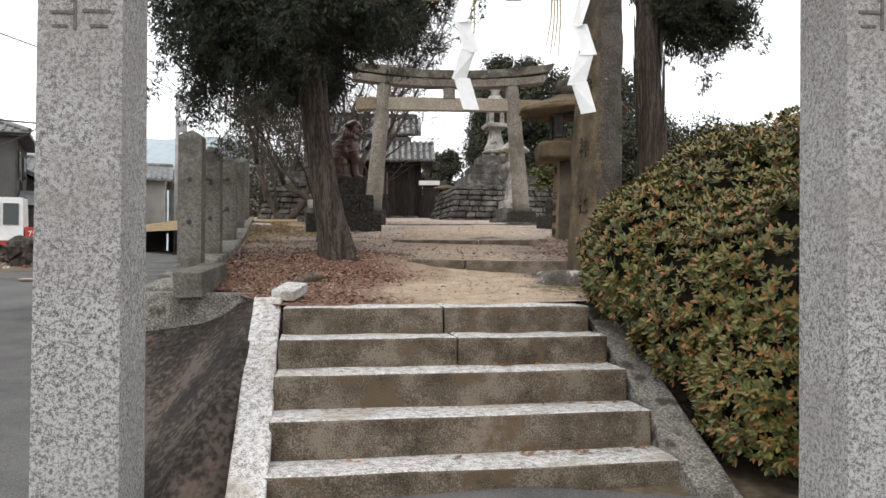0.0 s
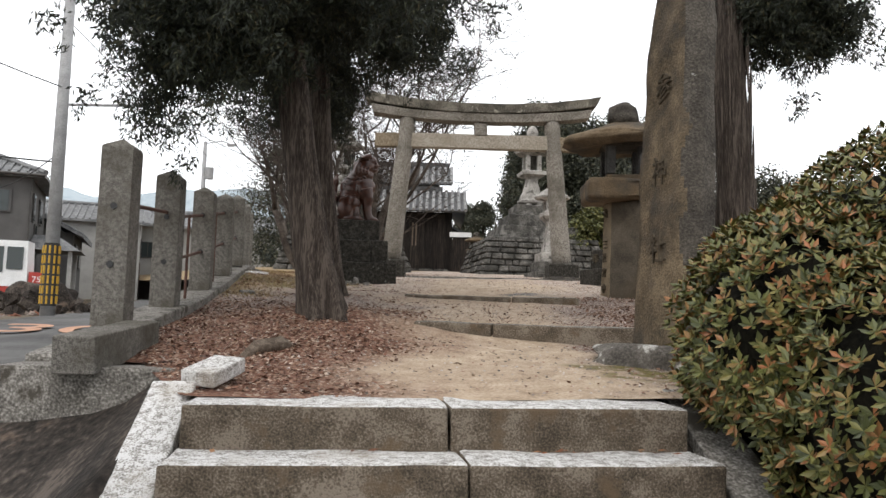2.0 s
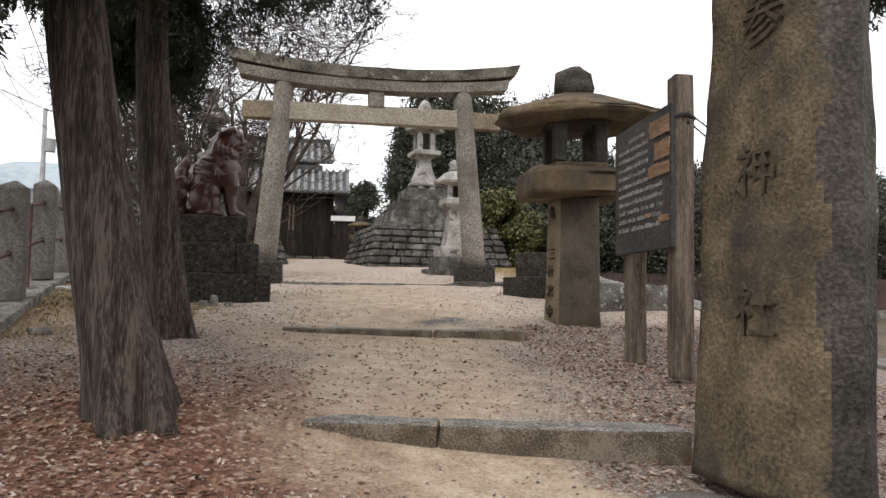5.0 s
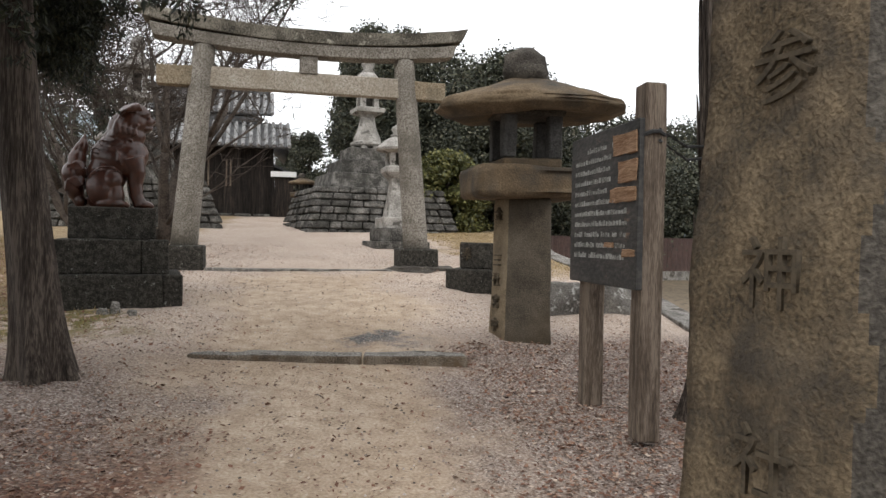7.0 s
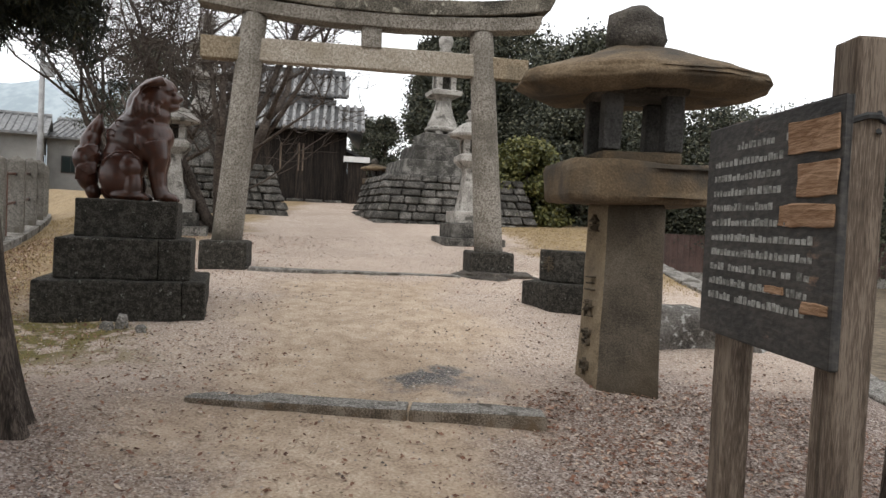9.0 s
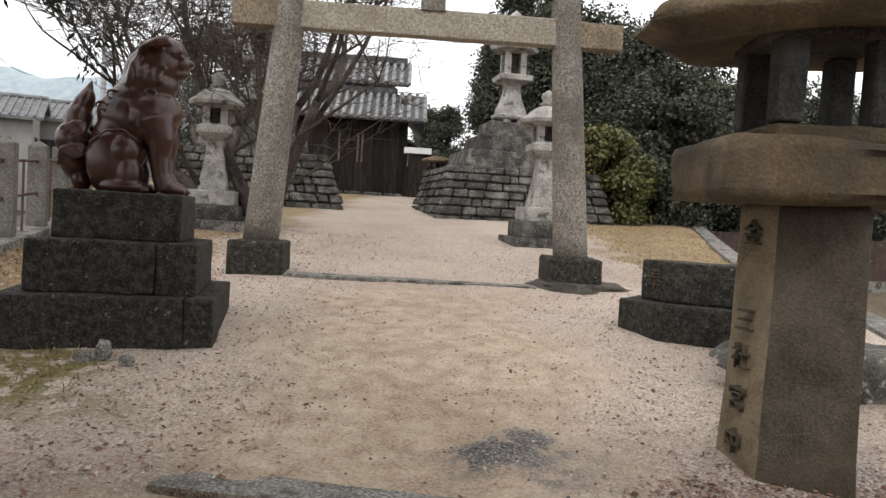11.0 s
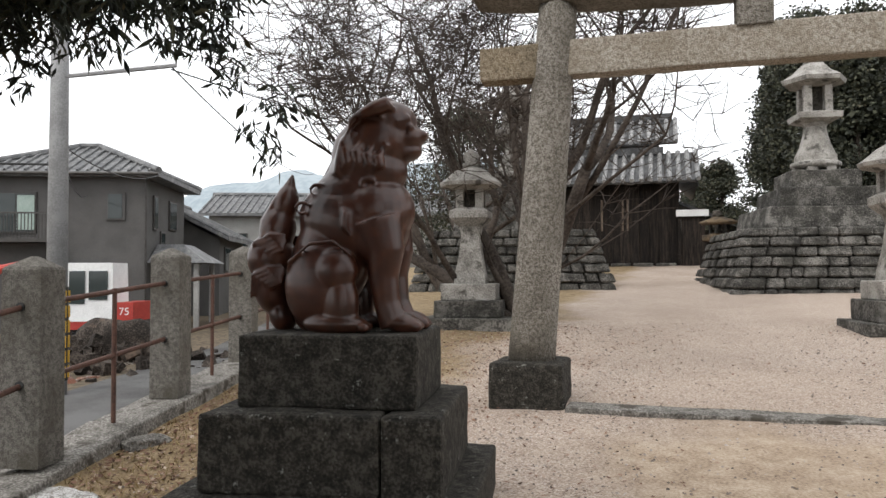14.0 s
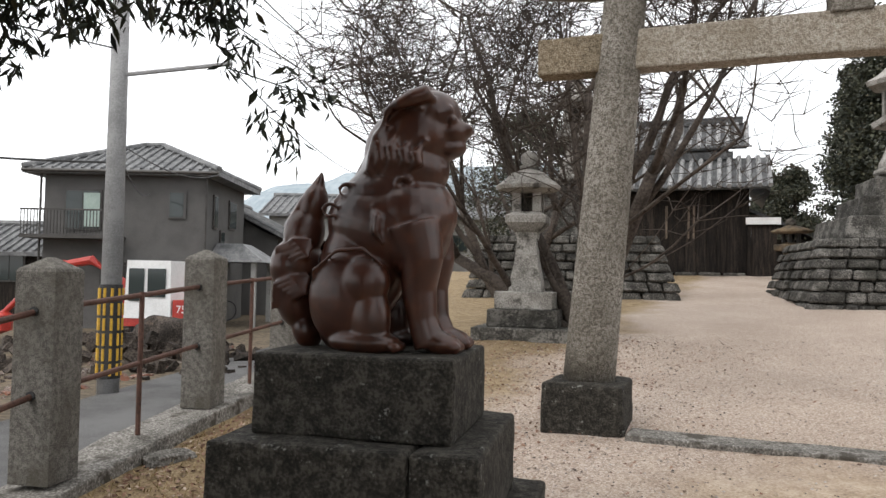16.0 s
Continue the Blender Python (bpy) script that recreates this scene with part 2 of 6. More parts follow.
TWIG = material("grey_twigs", [(0.035, 0.028, 0.023), (0.095, 0.078, 0.066)], 4.0, 0.95, 0.2, 30)
ASPHALT = material("worn_asphalt", [(0.055, 0.054, 0.053), (0.098, 0.096, 0.094), (0.135, 0.132, 0.13)], 0.8, 0.9, 0.3, 90)
EARTH = material("brown_bank_earth", [(0.014, 0.012, 0.010), (0.038, 0.031, 0.026), (0.09, 0.074, 0.062)], 2.0, 0.95, 0.7, 30, (0.14, 0.10, 0.075), 1.6, 0.64, streak=(1, 0.5, 1))
FIELD = material("dull_field", [(0.05, 0.04, 0.028), (0.10, 0.08, 0.055), (0.16, 0.125, 0.088)], 0.25, 0.95, 0.5, 9)
CONCRETE = material("weathered_concrete", [(0.06, 0.055, 0.047), (0.18, 0.168, 0.15), (0.36, 0.34, 0.31)], 3.0, 0.9, 0.5, 70, (0.07, 0.062, 0.05), 3.0, 0.56)
RUST = material("rusty_brown_pipe", [(0.05, 0.022, 0.014), (0.10, 0.045, 0.03)], 8.0, 0.7, 0.2, 60)
WOOD = material("weathered_wood", [(0.06, 0.045, 0.034), (0.12, 0.092, 0.07), (0.20, 0.16, 0.125)], 3.0, 0.85, 0.6, 30, streak=(8, 8, 0.6))
DARKWOOD = material("charred_boards", [(0.006, 0.005, 0.0045), (0.016, 0.013, 0.011), (0.036, 0.027, 0.021)], 3.0, 0.85, 0.4, 30, streak=(6, 6, 0.5), vary=0.35)
TILE = material("grey_roof_tile", [(0.06, 0.062, 0.064), (0.115, 0.117, 0.119), (0.20, 0.20, 0.197)], 3.0, 0.6, 0.2, 40, vary=0.12)
STUCCO = material("grey_stucco", [(0.088, 0.085, 0.083), (0.122, 0.118, 0.114)], 1.0, 0.9, 0.15, 40)
PALEWALL = material("pale_wall", [(0.25, 0.245, 0.235), (0.34, 0.335, 0.32)], 1.2, 0.9, 0.15, 30)
WHITE = material("white_paint", [(0.68, 0.68, 0.67), (0.80, 0.80, 0.79)], 2.0, 0.6, 0.05, 30)
PAPER = material("white_paper", [(0.78, 0.78, 0.79), (0.86, 0.86, 0.86)], 2.0, 0.8, 0.0, 30)
STRAW = material("rice_straw", [(0.33, 0.25, 0.11), (0.50, 0.40, 0.20)], 20.0, 0.9, 0.4, 90)
STEELGREY = material("galvanised_grey", [(0.22, 0.22, 0.22), (0.34, 0.34, 0.34)], 3.0, 0.6, 0.05, 40)
BLACK = material("black_rubber_and_hole_shade", [(0.012, 0.012, 0.012), (0.03, 0.03, 0.03)], 5.0, 0.6, 0.1, 40)
NEEDLES = leaf_material("cypress_sprays", [(0.0, 0.006, 0.009, 0.005), (0.55, 0.014, 0.020, 0.009), (0.88, 0.030, 0.036, 0.014), (1.0, 0.062, 0.052, 0.020)], 0.7)
AZALEA = leaf_material("azalea_leaves", [(0.0, 0.034, 0.042, 0.011), (0.36, 0.085, 0.095, 0.022), (0.70, 0.17, 0.155, 0.042), (0.87, 0.20, 0.11, 0.03), (1.0, 0.30, 0.11, 0.04)], 0.5)
FOREST = leaf_material("evergreen_leaves", [(0.0, 0.014, 0.017, 0.011), (0.5, 0.038, 0.043, 0.026), (0.9, 0.085, 0.088, 0.052), (1.0, 0.13, 0.115, 0.075)], 0.7)
YELLOWLEAF = leaf_material("yellow_green_leaves", [(0.0, 0.03, 0.035, 0.010), (0.5, 0.075, 0.08, 0.02), (1.0, 0.15, 0.14, 0.04)])


# ---- mesh helpers ----
def link_mesh(name, data, mat, parent=None, label=""):
    ob = new(name, data)
    if mat:
        data.materials.append(mat)
    if parent:
        ob.parent = parent
    return tagged(ob, label)


def part(name, bm, mat, parent=None, label="", smooth=False):
    me = bpy.data.meshes.new(name)
    bm.normal_update()
    bm.to_mesh(me)
    bm.free()
    if smooth:
        for p in me.polygons:
            p.use_smooth = True
    return link_mesh(name, me, mat, parent, label)


def raw(name, verts, faces, mat, parent=None, label="", smooth=False):
    me = bpy.data.meshes.new(name)
    me.from_pydata([tuple(v) for v in verts], [], [tuple(f) for f in faces])
    me.update()
    if smooth:
        for p in me.polygons:
            p.use_smooth = True
    return link_mesh(name, me, mat, parent, label)


def thing(name, x, y, z, rz, label, category, group="", kind=""):
    ob = new(name)
    ob.matrix_world = pose(x, y, z, 0, 0, rz)
    ob.empty_display_size = 0.1
    return tagged(ob, label, category, group, kind)


def add_box(bm, x0, x1, y0, y1, z0, z1, top=1.0, lean=(0, 0)):
    """A box whose top may be narrower and shifted."""
    cx, cy = (x0 + x1) / 2, (y0 + y1) / 2
    lo = [bm.verts.new((x, y, z0)) for x, y in ((x0, y0), (x1, y0), (x1, y1), (x0, y1))]
    hi = [bm.verts.new((cx + (x - cx) * top + lean[0], cy + (y - cy) * top + lean[1], z1)) for x, y in ((x0, y0), (x1, y0), (x1, y1), (x0, y1))]
    bm.faces.new(lo[::-1])
    bm.faces.new(hi)
    for i in range(4):
        j = (i + 1) % 4
        bm.faces.new((lo[i], lo[j], hi[j], hi[i]))
    return bm


def worn(bm, bevel=0.012, cuts=0, amp=0.0, freq=3.0, seed=0.0, segs=2):
    """Rounds the edges and roughens the faces."""
    if cuts:
        bmesh.ops.subdivide_edges(bm, edges=bm.edges[:], cuts=cuts, use_grid_fill=True)
    if bevel:
        sharp = [e for e in bm.edges if len(e.link_faces) == 2 and e.calc_face_angle() > 0.5]
        bmesh.ops.bevel(bm, geom=sharp, offset=bevel, segments=segs, profile=0.5, affect="EDGES")
    if amp:
        bm.normal_update()
        o = Vector((seed, seed * 1.7, -seed))
        moves = [(v, v.normal * (noise.noise(v.co * freq + o) + 0.5 * noise.noise(v.co * freq * 2.7 + o)) * amp) for v in bm.verts]
        for v, d in moves:
            v.co += d
    return bm


def box(x0, x1, y0, y1, z0, z1, bevel=0.012, cuts=0, amp=0.0, freq=3.0, seed=0.0, top=1.0, lean=(0, 0), segs=2):
    return worn(add_box(bmesh.new(), x0, x1, y0, y1, z0, z1, top, lean), bevel, cuts, amp, freq, seed, segs)


def add_lathe(bm, profile, n=12, turn=0.0, cx=0.0, cy=0.0):
    rings = []
    for r, z in profile:
        rings.append([bm.verts.new((cx + r * math.cos(turn + 2 * math.pi * i / n), cy + r * math.sin(turn + 2 * math.pi * i / n), z)) for i in range(n)])
    for a, b in zip(rings, rings[1:]):
        for i in range(n):
            j = (i + 1) % n
            bm.faces.new((a[i], a[j], b[j], b[i]))
    bm.faces.new(rings[0][::-1])
    bm.faces.new(rings[-1])
    return bm


def lathe(profile, n=12, turn=0.0, bevel=0.0, amp=0.0, freq=4.0, seed=0.0, cuts=0):
    return worn(add_lathe(bmesh.new(), profile, n, turn), bevel, cuts, amp, freq, seed)


def add_tube(bm, pts, radii, n=8, wobble=0.0):
    pts = [Vector(p) for p in pts]
    rings = []
    for k, p in enumerate(pts):
        d = (pts[min(k + 1, len(pts) - 1)] - pts[max(k - 1, 0)]).normalized()
        a = d.orthogonal().normalized() if abs(d.z) < 0.9 else Vector((1, 0, 0))
        a = (a - d * a.dot(d)).normalized()
        b = d.cross(a)
        r = radii[k] if isinstance(radii, (list, tuple)) else radii
        rings.append([bm.verts.new(p + (a * math.cos(2 * math.pi * i / n) + b * math.sin(2 * math.pi * i / n)) * r * (1 + wobble * noise.noise((i * 1.9, k * 0.35, r * 7)))) for i in range(n)])
    for s, t in zip(rings, rings[1:]):
        for i in range(n):
            j = (i + 1) % n
            bm.faces.new((s[i], s[j], t[j], t[i]))
    bm.faces.new(rings[0][::-1])
    bm.faces.new(rings[-1])
    return bm


def tube(pts, radii, n=8, wobble=0.0):
    return add_tube(bmesh.new(), pts, radii, n, wobble)


def interp(x, xs, ys):
    return float(np.interp(x, xs, ys))


# ---- the lie of the land ----
def path_z(y):
    return interp(y, [4.9, 7.2, 7.5, 7.62, 10.3, 10.5, 10.6, 12.5, 15.2, 20, 26, 34, 60], [0.93, 1.10, 1.13, 1.20, 1.45, 1.49, 1.54, 1.77, 2.0, 2.31, 2.7, 3.2, 3.3])


def road_z(y):
    return interp(y, [-30, 3.2, 6, 13, 25, 45, 120], [-0.5, -0.03, 0.30, 0.9, 1.2, 1.8, 2.2])


def fence_x(y):
    n = (y - 6.6) / 1.52
    return -2.10 - 0.21 * n - 0.021 * n * n if n > 0 else -2.10 - 0.21 * n


def front_y(x):
    return 4.80 + 0.19 * (x - 0.38)

# ---- ground, road, banks ----
def grid_mesh(name, xs, ys, height, mat, parent=None, warp=None, smooth=True):
    verts, faces = [], []
    nx = len(xs)
    for y in ys:
        for x in xs:
            px, py = warp(x, y) if warp else (x, y)
            verts.append((px, py, height(px, py)))
    for j in range(len(ys) - 1):
        for i in range(nx - 1):
            a = j * nx + i
            faces.append((a, a + 1, a + nx + 1, a + nx))
    return raw(name, verts, faces, mat, parent, smooth=smooth)


def seam(x):
    return front_y(x) + 0.3 if x > -0.8 else interp(x, [-1.5, -0.8], [6.0, front_y(-0.8) + 0.3])


def left_x(y):
    return fence_x(y) + 0.12 if y > 5.9 else -2.12


def edge_x(y):
    return interp(y, [4, 8, 11.2, 14, 19.4, 26, 60], [6.5, 4.6, 4.05, 4.4, 4.95, 6.6, 14])


def mound_z(x, y):
    z = path_z(y)
    z += 0.16 * math.exp(-((x + 0.9) ** 2 + (y - 7.6) ** 2) / 0.9) + 0.10 * math.exp(-((x + 1.3) ** 2 + (y - 10.0) ** 2) / 0.6)
    kerb = interp(y, [5.5, 6.5, 8.3, 12.6, 14.3, 20, 60], [0.93, 1.08, 1.26, 1.90, 2.0, 2.25, 3.2])
    k = max(0.0, min(1.0, (x - left_x(y)) / 1.1))
    z = z * k + kerb * (1 - k)
    z += 0.022 * noise.noise((x * 1.3, y * 1.3, 0)) + 0.008 * noise.noise((x * 5, y * 5, 3))
    if x > edge_x(y) - 0.4:
        z -= 0.15 * (x - edge_x(y) + 0.4)
    return z


def bank_z(x, y):
    if x < -0.8:
        z = 0.95 - 0.40 * (seam(x) - y) + (x + 0.8) * 0.08
    else:
        z = 0.86 - 0.63 * (seam(x) - y)
    return max(-0.15, z + 0.03 * noise.noise((x * 2, y * 2, 1)))


def band(k, n):
    return k / (n - 1)


us = [band(k, 90) for k in range(90)]
vs = [band(k, 150) for k in range(150)]


def mound_warp(u, v):
    y = 4.6 + 55 * v ** 1.9
    x = left_x(y) + (edge_x(y) - left_x(y)) * u
    return x, max(y, seam(x) - 0.03)


mound = tagged(grid_mesh("ground_mound", us, vs, mound_z, SAND, warp=mound_warp), "pale trodden sand and leaf litter of the shrine approach", "ground", kind="structure")
bank = tagged(grid_mesh("bank", [band(k, 50) for k in range(50)], [band(k, 40) for k in range(40)], bank_z, EARTH,
                        warp=lambda u, v: (-2.12 + 8.6 * u, 1.6 + (seam(-2.12 + 8.6 * u) - 1.6) * v)), "dark bare earth bank beside the stone steps", "bank", kind="structure")


def land_z(x, y):
    z = road_z(y) - 0.045
    far = max(0.0, math.hypot(x, y - 20) - 70) / 60
    return z + min(3.0, far) * 0.4


far = [100, 150, 300, 600, 900]
ground = tagged(grid_mesh("ground", [-x for x in far[::-1]] + [-60 + 4 * k for k in range(31)] + far, [-x for x in far[::-1]] + [-40 + 1.0 * k for k in range(121)] + far, land_z, FIELD), "dull brown open ground reaching the hills", "ground", kind="structure")
road = tagged(grid_mesh("road", [band(k, 10) for k in range(10)], [band(k, 161) for k in range(161)], lambda x, y: road_z(y) + 0.004, ASPHALT,
                        warp=lambda u, v: ((lambda y: (interp(y, [-20, 4, 13, 25, 60], [-12, -9.0, -8.4, -11.5, -26]) + u * ((fence_x(y) if y > 5 else 6.0 - 8.0 * max(0, min(1, (y - 3.0) / 1.0))) - interp(y, [-20, 4, 13, 25, 60], [-12, -9.0, -8.4, -11.5, -26])), y))(-20 + 80 * v))), "grey worn asphalt lane climbing past the shrine", "road", kind="structure")


# ---- stone steps ----
STEP_YAW, STEP_X, STEP_Y = 10.7, 0.38, 4.80
STEP_TOPS, STEP_FRONTS = (0.935, 0.75, 0.563, 0.355, 0.135), (0.0, 0.30, 0.60, 0.915, 1.24)


# Gives the faces that point up a second material.
def pale_tops(ob, mat, limit=0.85):
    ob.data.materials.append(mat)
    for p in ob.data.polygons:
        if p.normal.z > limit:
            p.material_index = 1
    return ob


steps = thing("stone_steps", STEP_X, STEP_Y, 0, STEP_YAW, "weathered granite steps with sky light painted into pale treads, risers dark", "steps", kind="structure")
splits = [(0.02,), (0.06,), (), (), ()]
for k in range(5):
    cuts = [-1.10 - 0.012 * k, *splits[k], 1.10 + 0.018 * k]
    for a, b in zip(cuts, cuts[1:]):
        z1, front = STEP_TOPS[k], -STEP_FRONTS[k]
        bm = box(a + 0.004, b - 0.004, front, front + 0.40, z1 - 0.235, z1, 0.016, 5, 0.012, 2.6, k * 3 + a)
        # Sky light on the treads is painted: pale top faces over dark risers.
        pale_tops(part("step_stone", bm, STEPSTONE, steps), STEPTOP, 0.8)
# sloping granite kerbs on both sides
for x, w, m in ((-1.22, 0.10, STEPTOP), (1.28, 0.12, CONCRETE)):
    bm = bmesh.new()
    vs8 = [(x - w, 0.45, 0.80), (x + w, 0.45, 0.80), (x + w, -1.62, -0.30), (x - w, -1.62, -0.30), (x - w, 0.45, 0.99), (x + w, 0.45, 0.99), (x + w, -1.62, -0.06), (x - w, -1.62, -0.06)]
    v = [bm.verts.new(c) for c in vs8]
    for f in ((0, 1, 2, 3), (7, 6, 5, 4), (0, 4, 5, 1), (1, 5, 6, 2), (2, 6, 7, 3), (3, 7, 4, 0)):
        bm.faces.new([v[i] for i in f])
    bmesh.ops.recalc_face_normals(bm, faces=bm.faces[:])
    part("side_kerb", worn(bm, 0.012, 8, 0.006, 4, x), m, steps, "pale sloping granite kerb")

# two long stone sleepers that make low steps in the sand
for xa, ya, xb, yb, z, h, cut in ((-0.05, 7.62, 1.72, 7.34, 1.27, 0.15, 0.36), (-0.46, 10.62, 1.62, 10.42, 1.565, 0.10, 0.62)):
    L = math.hypot(xb - xa, yb - ya)
    sl = thing("stone_edging", xa, ya, z, math.degrees(math.atan2(yb - ya, xb - xa)), "long rough stone edging forming a low step in sand", "edging", "stone edgings")
    for a, b in ((0, L * cut), (L * cut, L)):
        pale_tops(part("edging_stone", box(a + 0.004, b - 0.004, 0, 0.22, -h - 0.1, 0.0, 0.018, 7, 0.014, 2.5, z + a), STEPSTONE, sl), CONCRETE, 0.8)

# ---- gate pillars with rope ----
for x, y in ((-1.22, 2.98), (2.34, 2.98)):
    gp = thing("gate_pillar", x, y, -0.05, 6, "tall square pale granite gate pillar with chamfered corners", "pillar", "gate pillars")
    part("shaft", box(-0.19, 0.19, -0.19, 0.19, 0, 3.05, 0.04, 0, top=0.95, segs=1), GRANITE, gp)
    # Slightly proud bars; the shade of the carving is put into their darker colour.
    for xa, xb, za, zb in ((-0.12, 0.10, 2.47, 2.485), (-0.13, -0.02, 2.40, 2.415), (0.01, 0.13, 2.41, 2.425), (-0.03, -0.015, 2.33, 2.50), (-0.12, -0.05, 2.34, 2.352), (0.04, 0.12, 2.345, 2.357)):
        part("carved_stroke", box(xa, xb, -0.1865, -0.176, za, zb, 0.003, segs=1), CARVED, gp, "worn carved stroke with its shade painted dark")
    part("cap", lathe([(0.28, 3.05), (0.29, 3.12), (0.02, 3.3)], 4, math.pi / 4, 0.015), GRANITE, gp)

# ---- fence along the lane ----
POSTS = [6.6 + 1.52 * k for k in range(12)]


def kerb_z(y):
    return interp(y, [5.7, 6.5, 8.3, 12.6, 14.3, 20, 60], [0.97, 1.19, 1.33, 1.98, 2.09, 2.35, 3.2])


def fence_post(y, h, yaw):
    t = thing("fence_post", fence_x(y), y, kerb_z(y) - 0.01, yaw, "square grey granite fence post with pointed top", "fence post", "granite fence posts")
    part("shaft", worn(add_lathe(bmesh.new(), [(0.152, 0), (0.150, h - 0.07), (0.140, h - 0.055), (0.02, h)], 4, math.pi / 4), 0.010), FENCESTONE, t)
    # No hole is cut: black plugs paint the shade of the rail holes.
    for z in (0.42, 0.82):
        part("rail_hole", tube([(0, -0.113, z), (0, 0.113, z)], 0.024, 10), BLACK, t, "round black plug painting the shade of the rail hole")
    return t


fence_post(POSTS[0], 1.30, 8).location.x += 0.07
fence_post(POSTS[1], 1.25, 9)
fence_post(POSTS[2], 1.14, 11)
post0 = fence_post(POSTS[3], 1.08, 12)
for y in POSTS[4:]:
    copy_thing(post0, pose(fence_x(y), y, kerb_z(y) - 0.01, 0, 0, 8 + (y - 6.6) * 1.1))
rail = thing("fence_rail", fence_x(8.12), 8.12, kerb_z(8.12), 0, "rusty brown steel pipe rails with thin uprights", "railing")
for a, b in zip(POSTS[1:], POSTS[2:]):
    for z in (0.42, 0.82):
        p = [Vector((fence_x(y) - fence_x(8.12), y - 8.12, kerb_z(y) + z - kerb_z(8.12))) for y in (a, b)]
        d = (p[1] - p[0]).normalized() * 0.07
        part("rail_pipe", tube([p[0] + d, p[1] - d], 0.016, 8), RUST, rail)
    y = (a + b) / 2
    bx, bz = fence_x(y) - fence_x(8.12), kerb_z(y) - kerb_z(8.12)
    part("upright", tube([(bx, y - 8.12, bz), (bx, y - 8.12, bz + 0.84)], 0.015, 8), RUST, rail)
# kerb and retaining wall under the fence
p0, p1 = [Vector((fence_x(y) - fence_x(8.12), y - 8.12, kerb_z(y) + 0.86 - kerb_z(8.12))) for y in POSTS[:2]]
part("rail_pipe", tube([p0 * 0.92 + p1 * 0.08, p1], 0.016, 8), RUST, rail)
kb = thing("fence_kerb", -2.1, 6.0, 0, 0, "weathered concrete kerb and retaining wall under the fence", "kerb", kind="structure")
segs = [5.9, *[y + 0.76 for y in POSTS]]
for a, b in zip(segs, segs[1:]):
    bm = bmesh.new()
    w = 0.19
    c = []
    for y in (a + 0.006, b - 0.006):
        x = fence_x(y) + 2.1
        c += [bm.verts.new((x + s * w, y - 6.0, z)) for s, z in ((-1, road_z(y) - 0.2), (1, road_z(y) - 0.2), (1, kerb_z(y)), (-1, kerb_z(y)))]
    for f in ((0, 1, 2, 3), (7, 6, 5, 4), (0, 4, 5, 1), (1, 5, 6, 2), (2, 6, 7, 3), (3, 7, 4, 0)):
        bm.faces.new([c[i] for i in f])
    bmesh.ops.recalc_face_normals(bm, faces=bm.faces[:])
    part("kerb_stone", worn(bm, 0.015, 4, 0.012, 3, a), CONCRETE, kb)

# ---- torii ----
torii = thing("torii_gate", 0.35, 15.4, 2.02, 4, "weathered granite torii gate with curved lintel", "torii", kind="structure")
for s, xb, xt in ((-1, -1.60, -1.37), (1, 1.56, 1.33)):
    pts = [(xb + (xt - xb) * k / 12, 0, 0.25 + 2.75 * k / 12) for k in range(13)]
    part("pillar", tube(pts, [0.178 - 0.034 * k / 12 for k in range(13)], 28), TORIISTONE, torii, smooth=True)
    part("plinth", box(xb - 0.27, xb + 0.27, -0.27, 0.27, -0.06, 0.29, 0.025, 4, 0.012, 3, s), DARKSTONE, torii, "dark square base stone")
part("tie_beam", box(-1.40, 1.36, -0.085, 0.085, 2.41, 2.68, 0.014, 6, 0.006, 3, 2), NUKISTONE, torii, "pale buff stone tie beam")
for xa, xb in ((-1.97, -1.405), (1.365, 1.93)):
    part("tie_beam_end", box(xa, xb, -0.092, 0.092, 2.405, 2.665, 0.014, 3, 0.007, 3, xa), ENDSTONE, torii, "brown stained end of the tie beam")
part("strut", box(-0.12, 0.12, -0.11, 0.11, 2.66, 2.93, 0.01, 2, 0.005), TORIISTONE, torii)


def lintel(half, zlo, zhi, depth, sweep, slant, mat, label):
    bm = bmesh.new()
    n, prev = 24, None
    for k in range(n + 1):
        s = -1 + 2 * k / n
        up = sweep * abs(s) ** 2.2
        ring = [bm.verts.new((s * (half + (slant if hi else 0)), y, z + up)) for y, z, hi in ((-depth, zlo, 0), (depth, zlo, 0), (depth * 1.12, zhi, 1), (-depth * 1.12, zhi, 1))]
        if prev:
            for i in range(4):
                j = (i + 1) % 4
                bm.faces.new((prev[i], prev[j], ring[j], ring[i]))
        else:
            bm.faces.new(ring)
        prev = ring
    bm.faces.new(prev[::-1])
    bmesh.ops.recalc_face_normals(bm, faces=bm.faces[:])
    part(label[0], worn(bm, 0.012, 1, 0.008, 4, zlo), mat, torii, label[1])


lintel(2.02, 2.90, 3.06, 0.15, 0.13, 0.04, TORIISTONE, ("lower_lintel", "curved lower lintel stone"))
lintel(2.14, 3.064, 3.24, 0.19, 0.19, 0.08, TORIIDARK, ("upper_lintel", "dark lichened curved top lintel"))

# ---- guardian dog on its pedestal ----
ped = thing("statue_pedestal", -1.527, 12.848, 1.72, 11.7, "three tiers of blackened stone blocks", "pedestal")
part("lower_tier", box(-0.64, 0.46, -0.59, 0.59, 0, 0.34, 0.02, 5, 0.012, 3, 1), DARKSTONE, ped)
part("lower_tier_end", box(0.465, 0.64, -0.59, 0.59, 0, 0.34, 0.018, 4, 0.012, 3, 2), DARKSTONE, ped)
part("middle_tier", box(-0.51, 0.26, -0.47, 0.47, 0.34, 0.67, 0.018, 5, 0.010, 3, 3), DARKSTONE, ped)
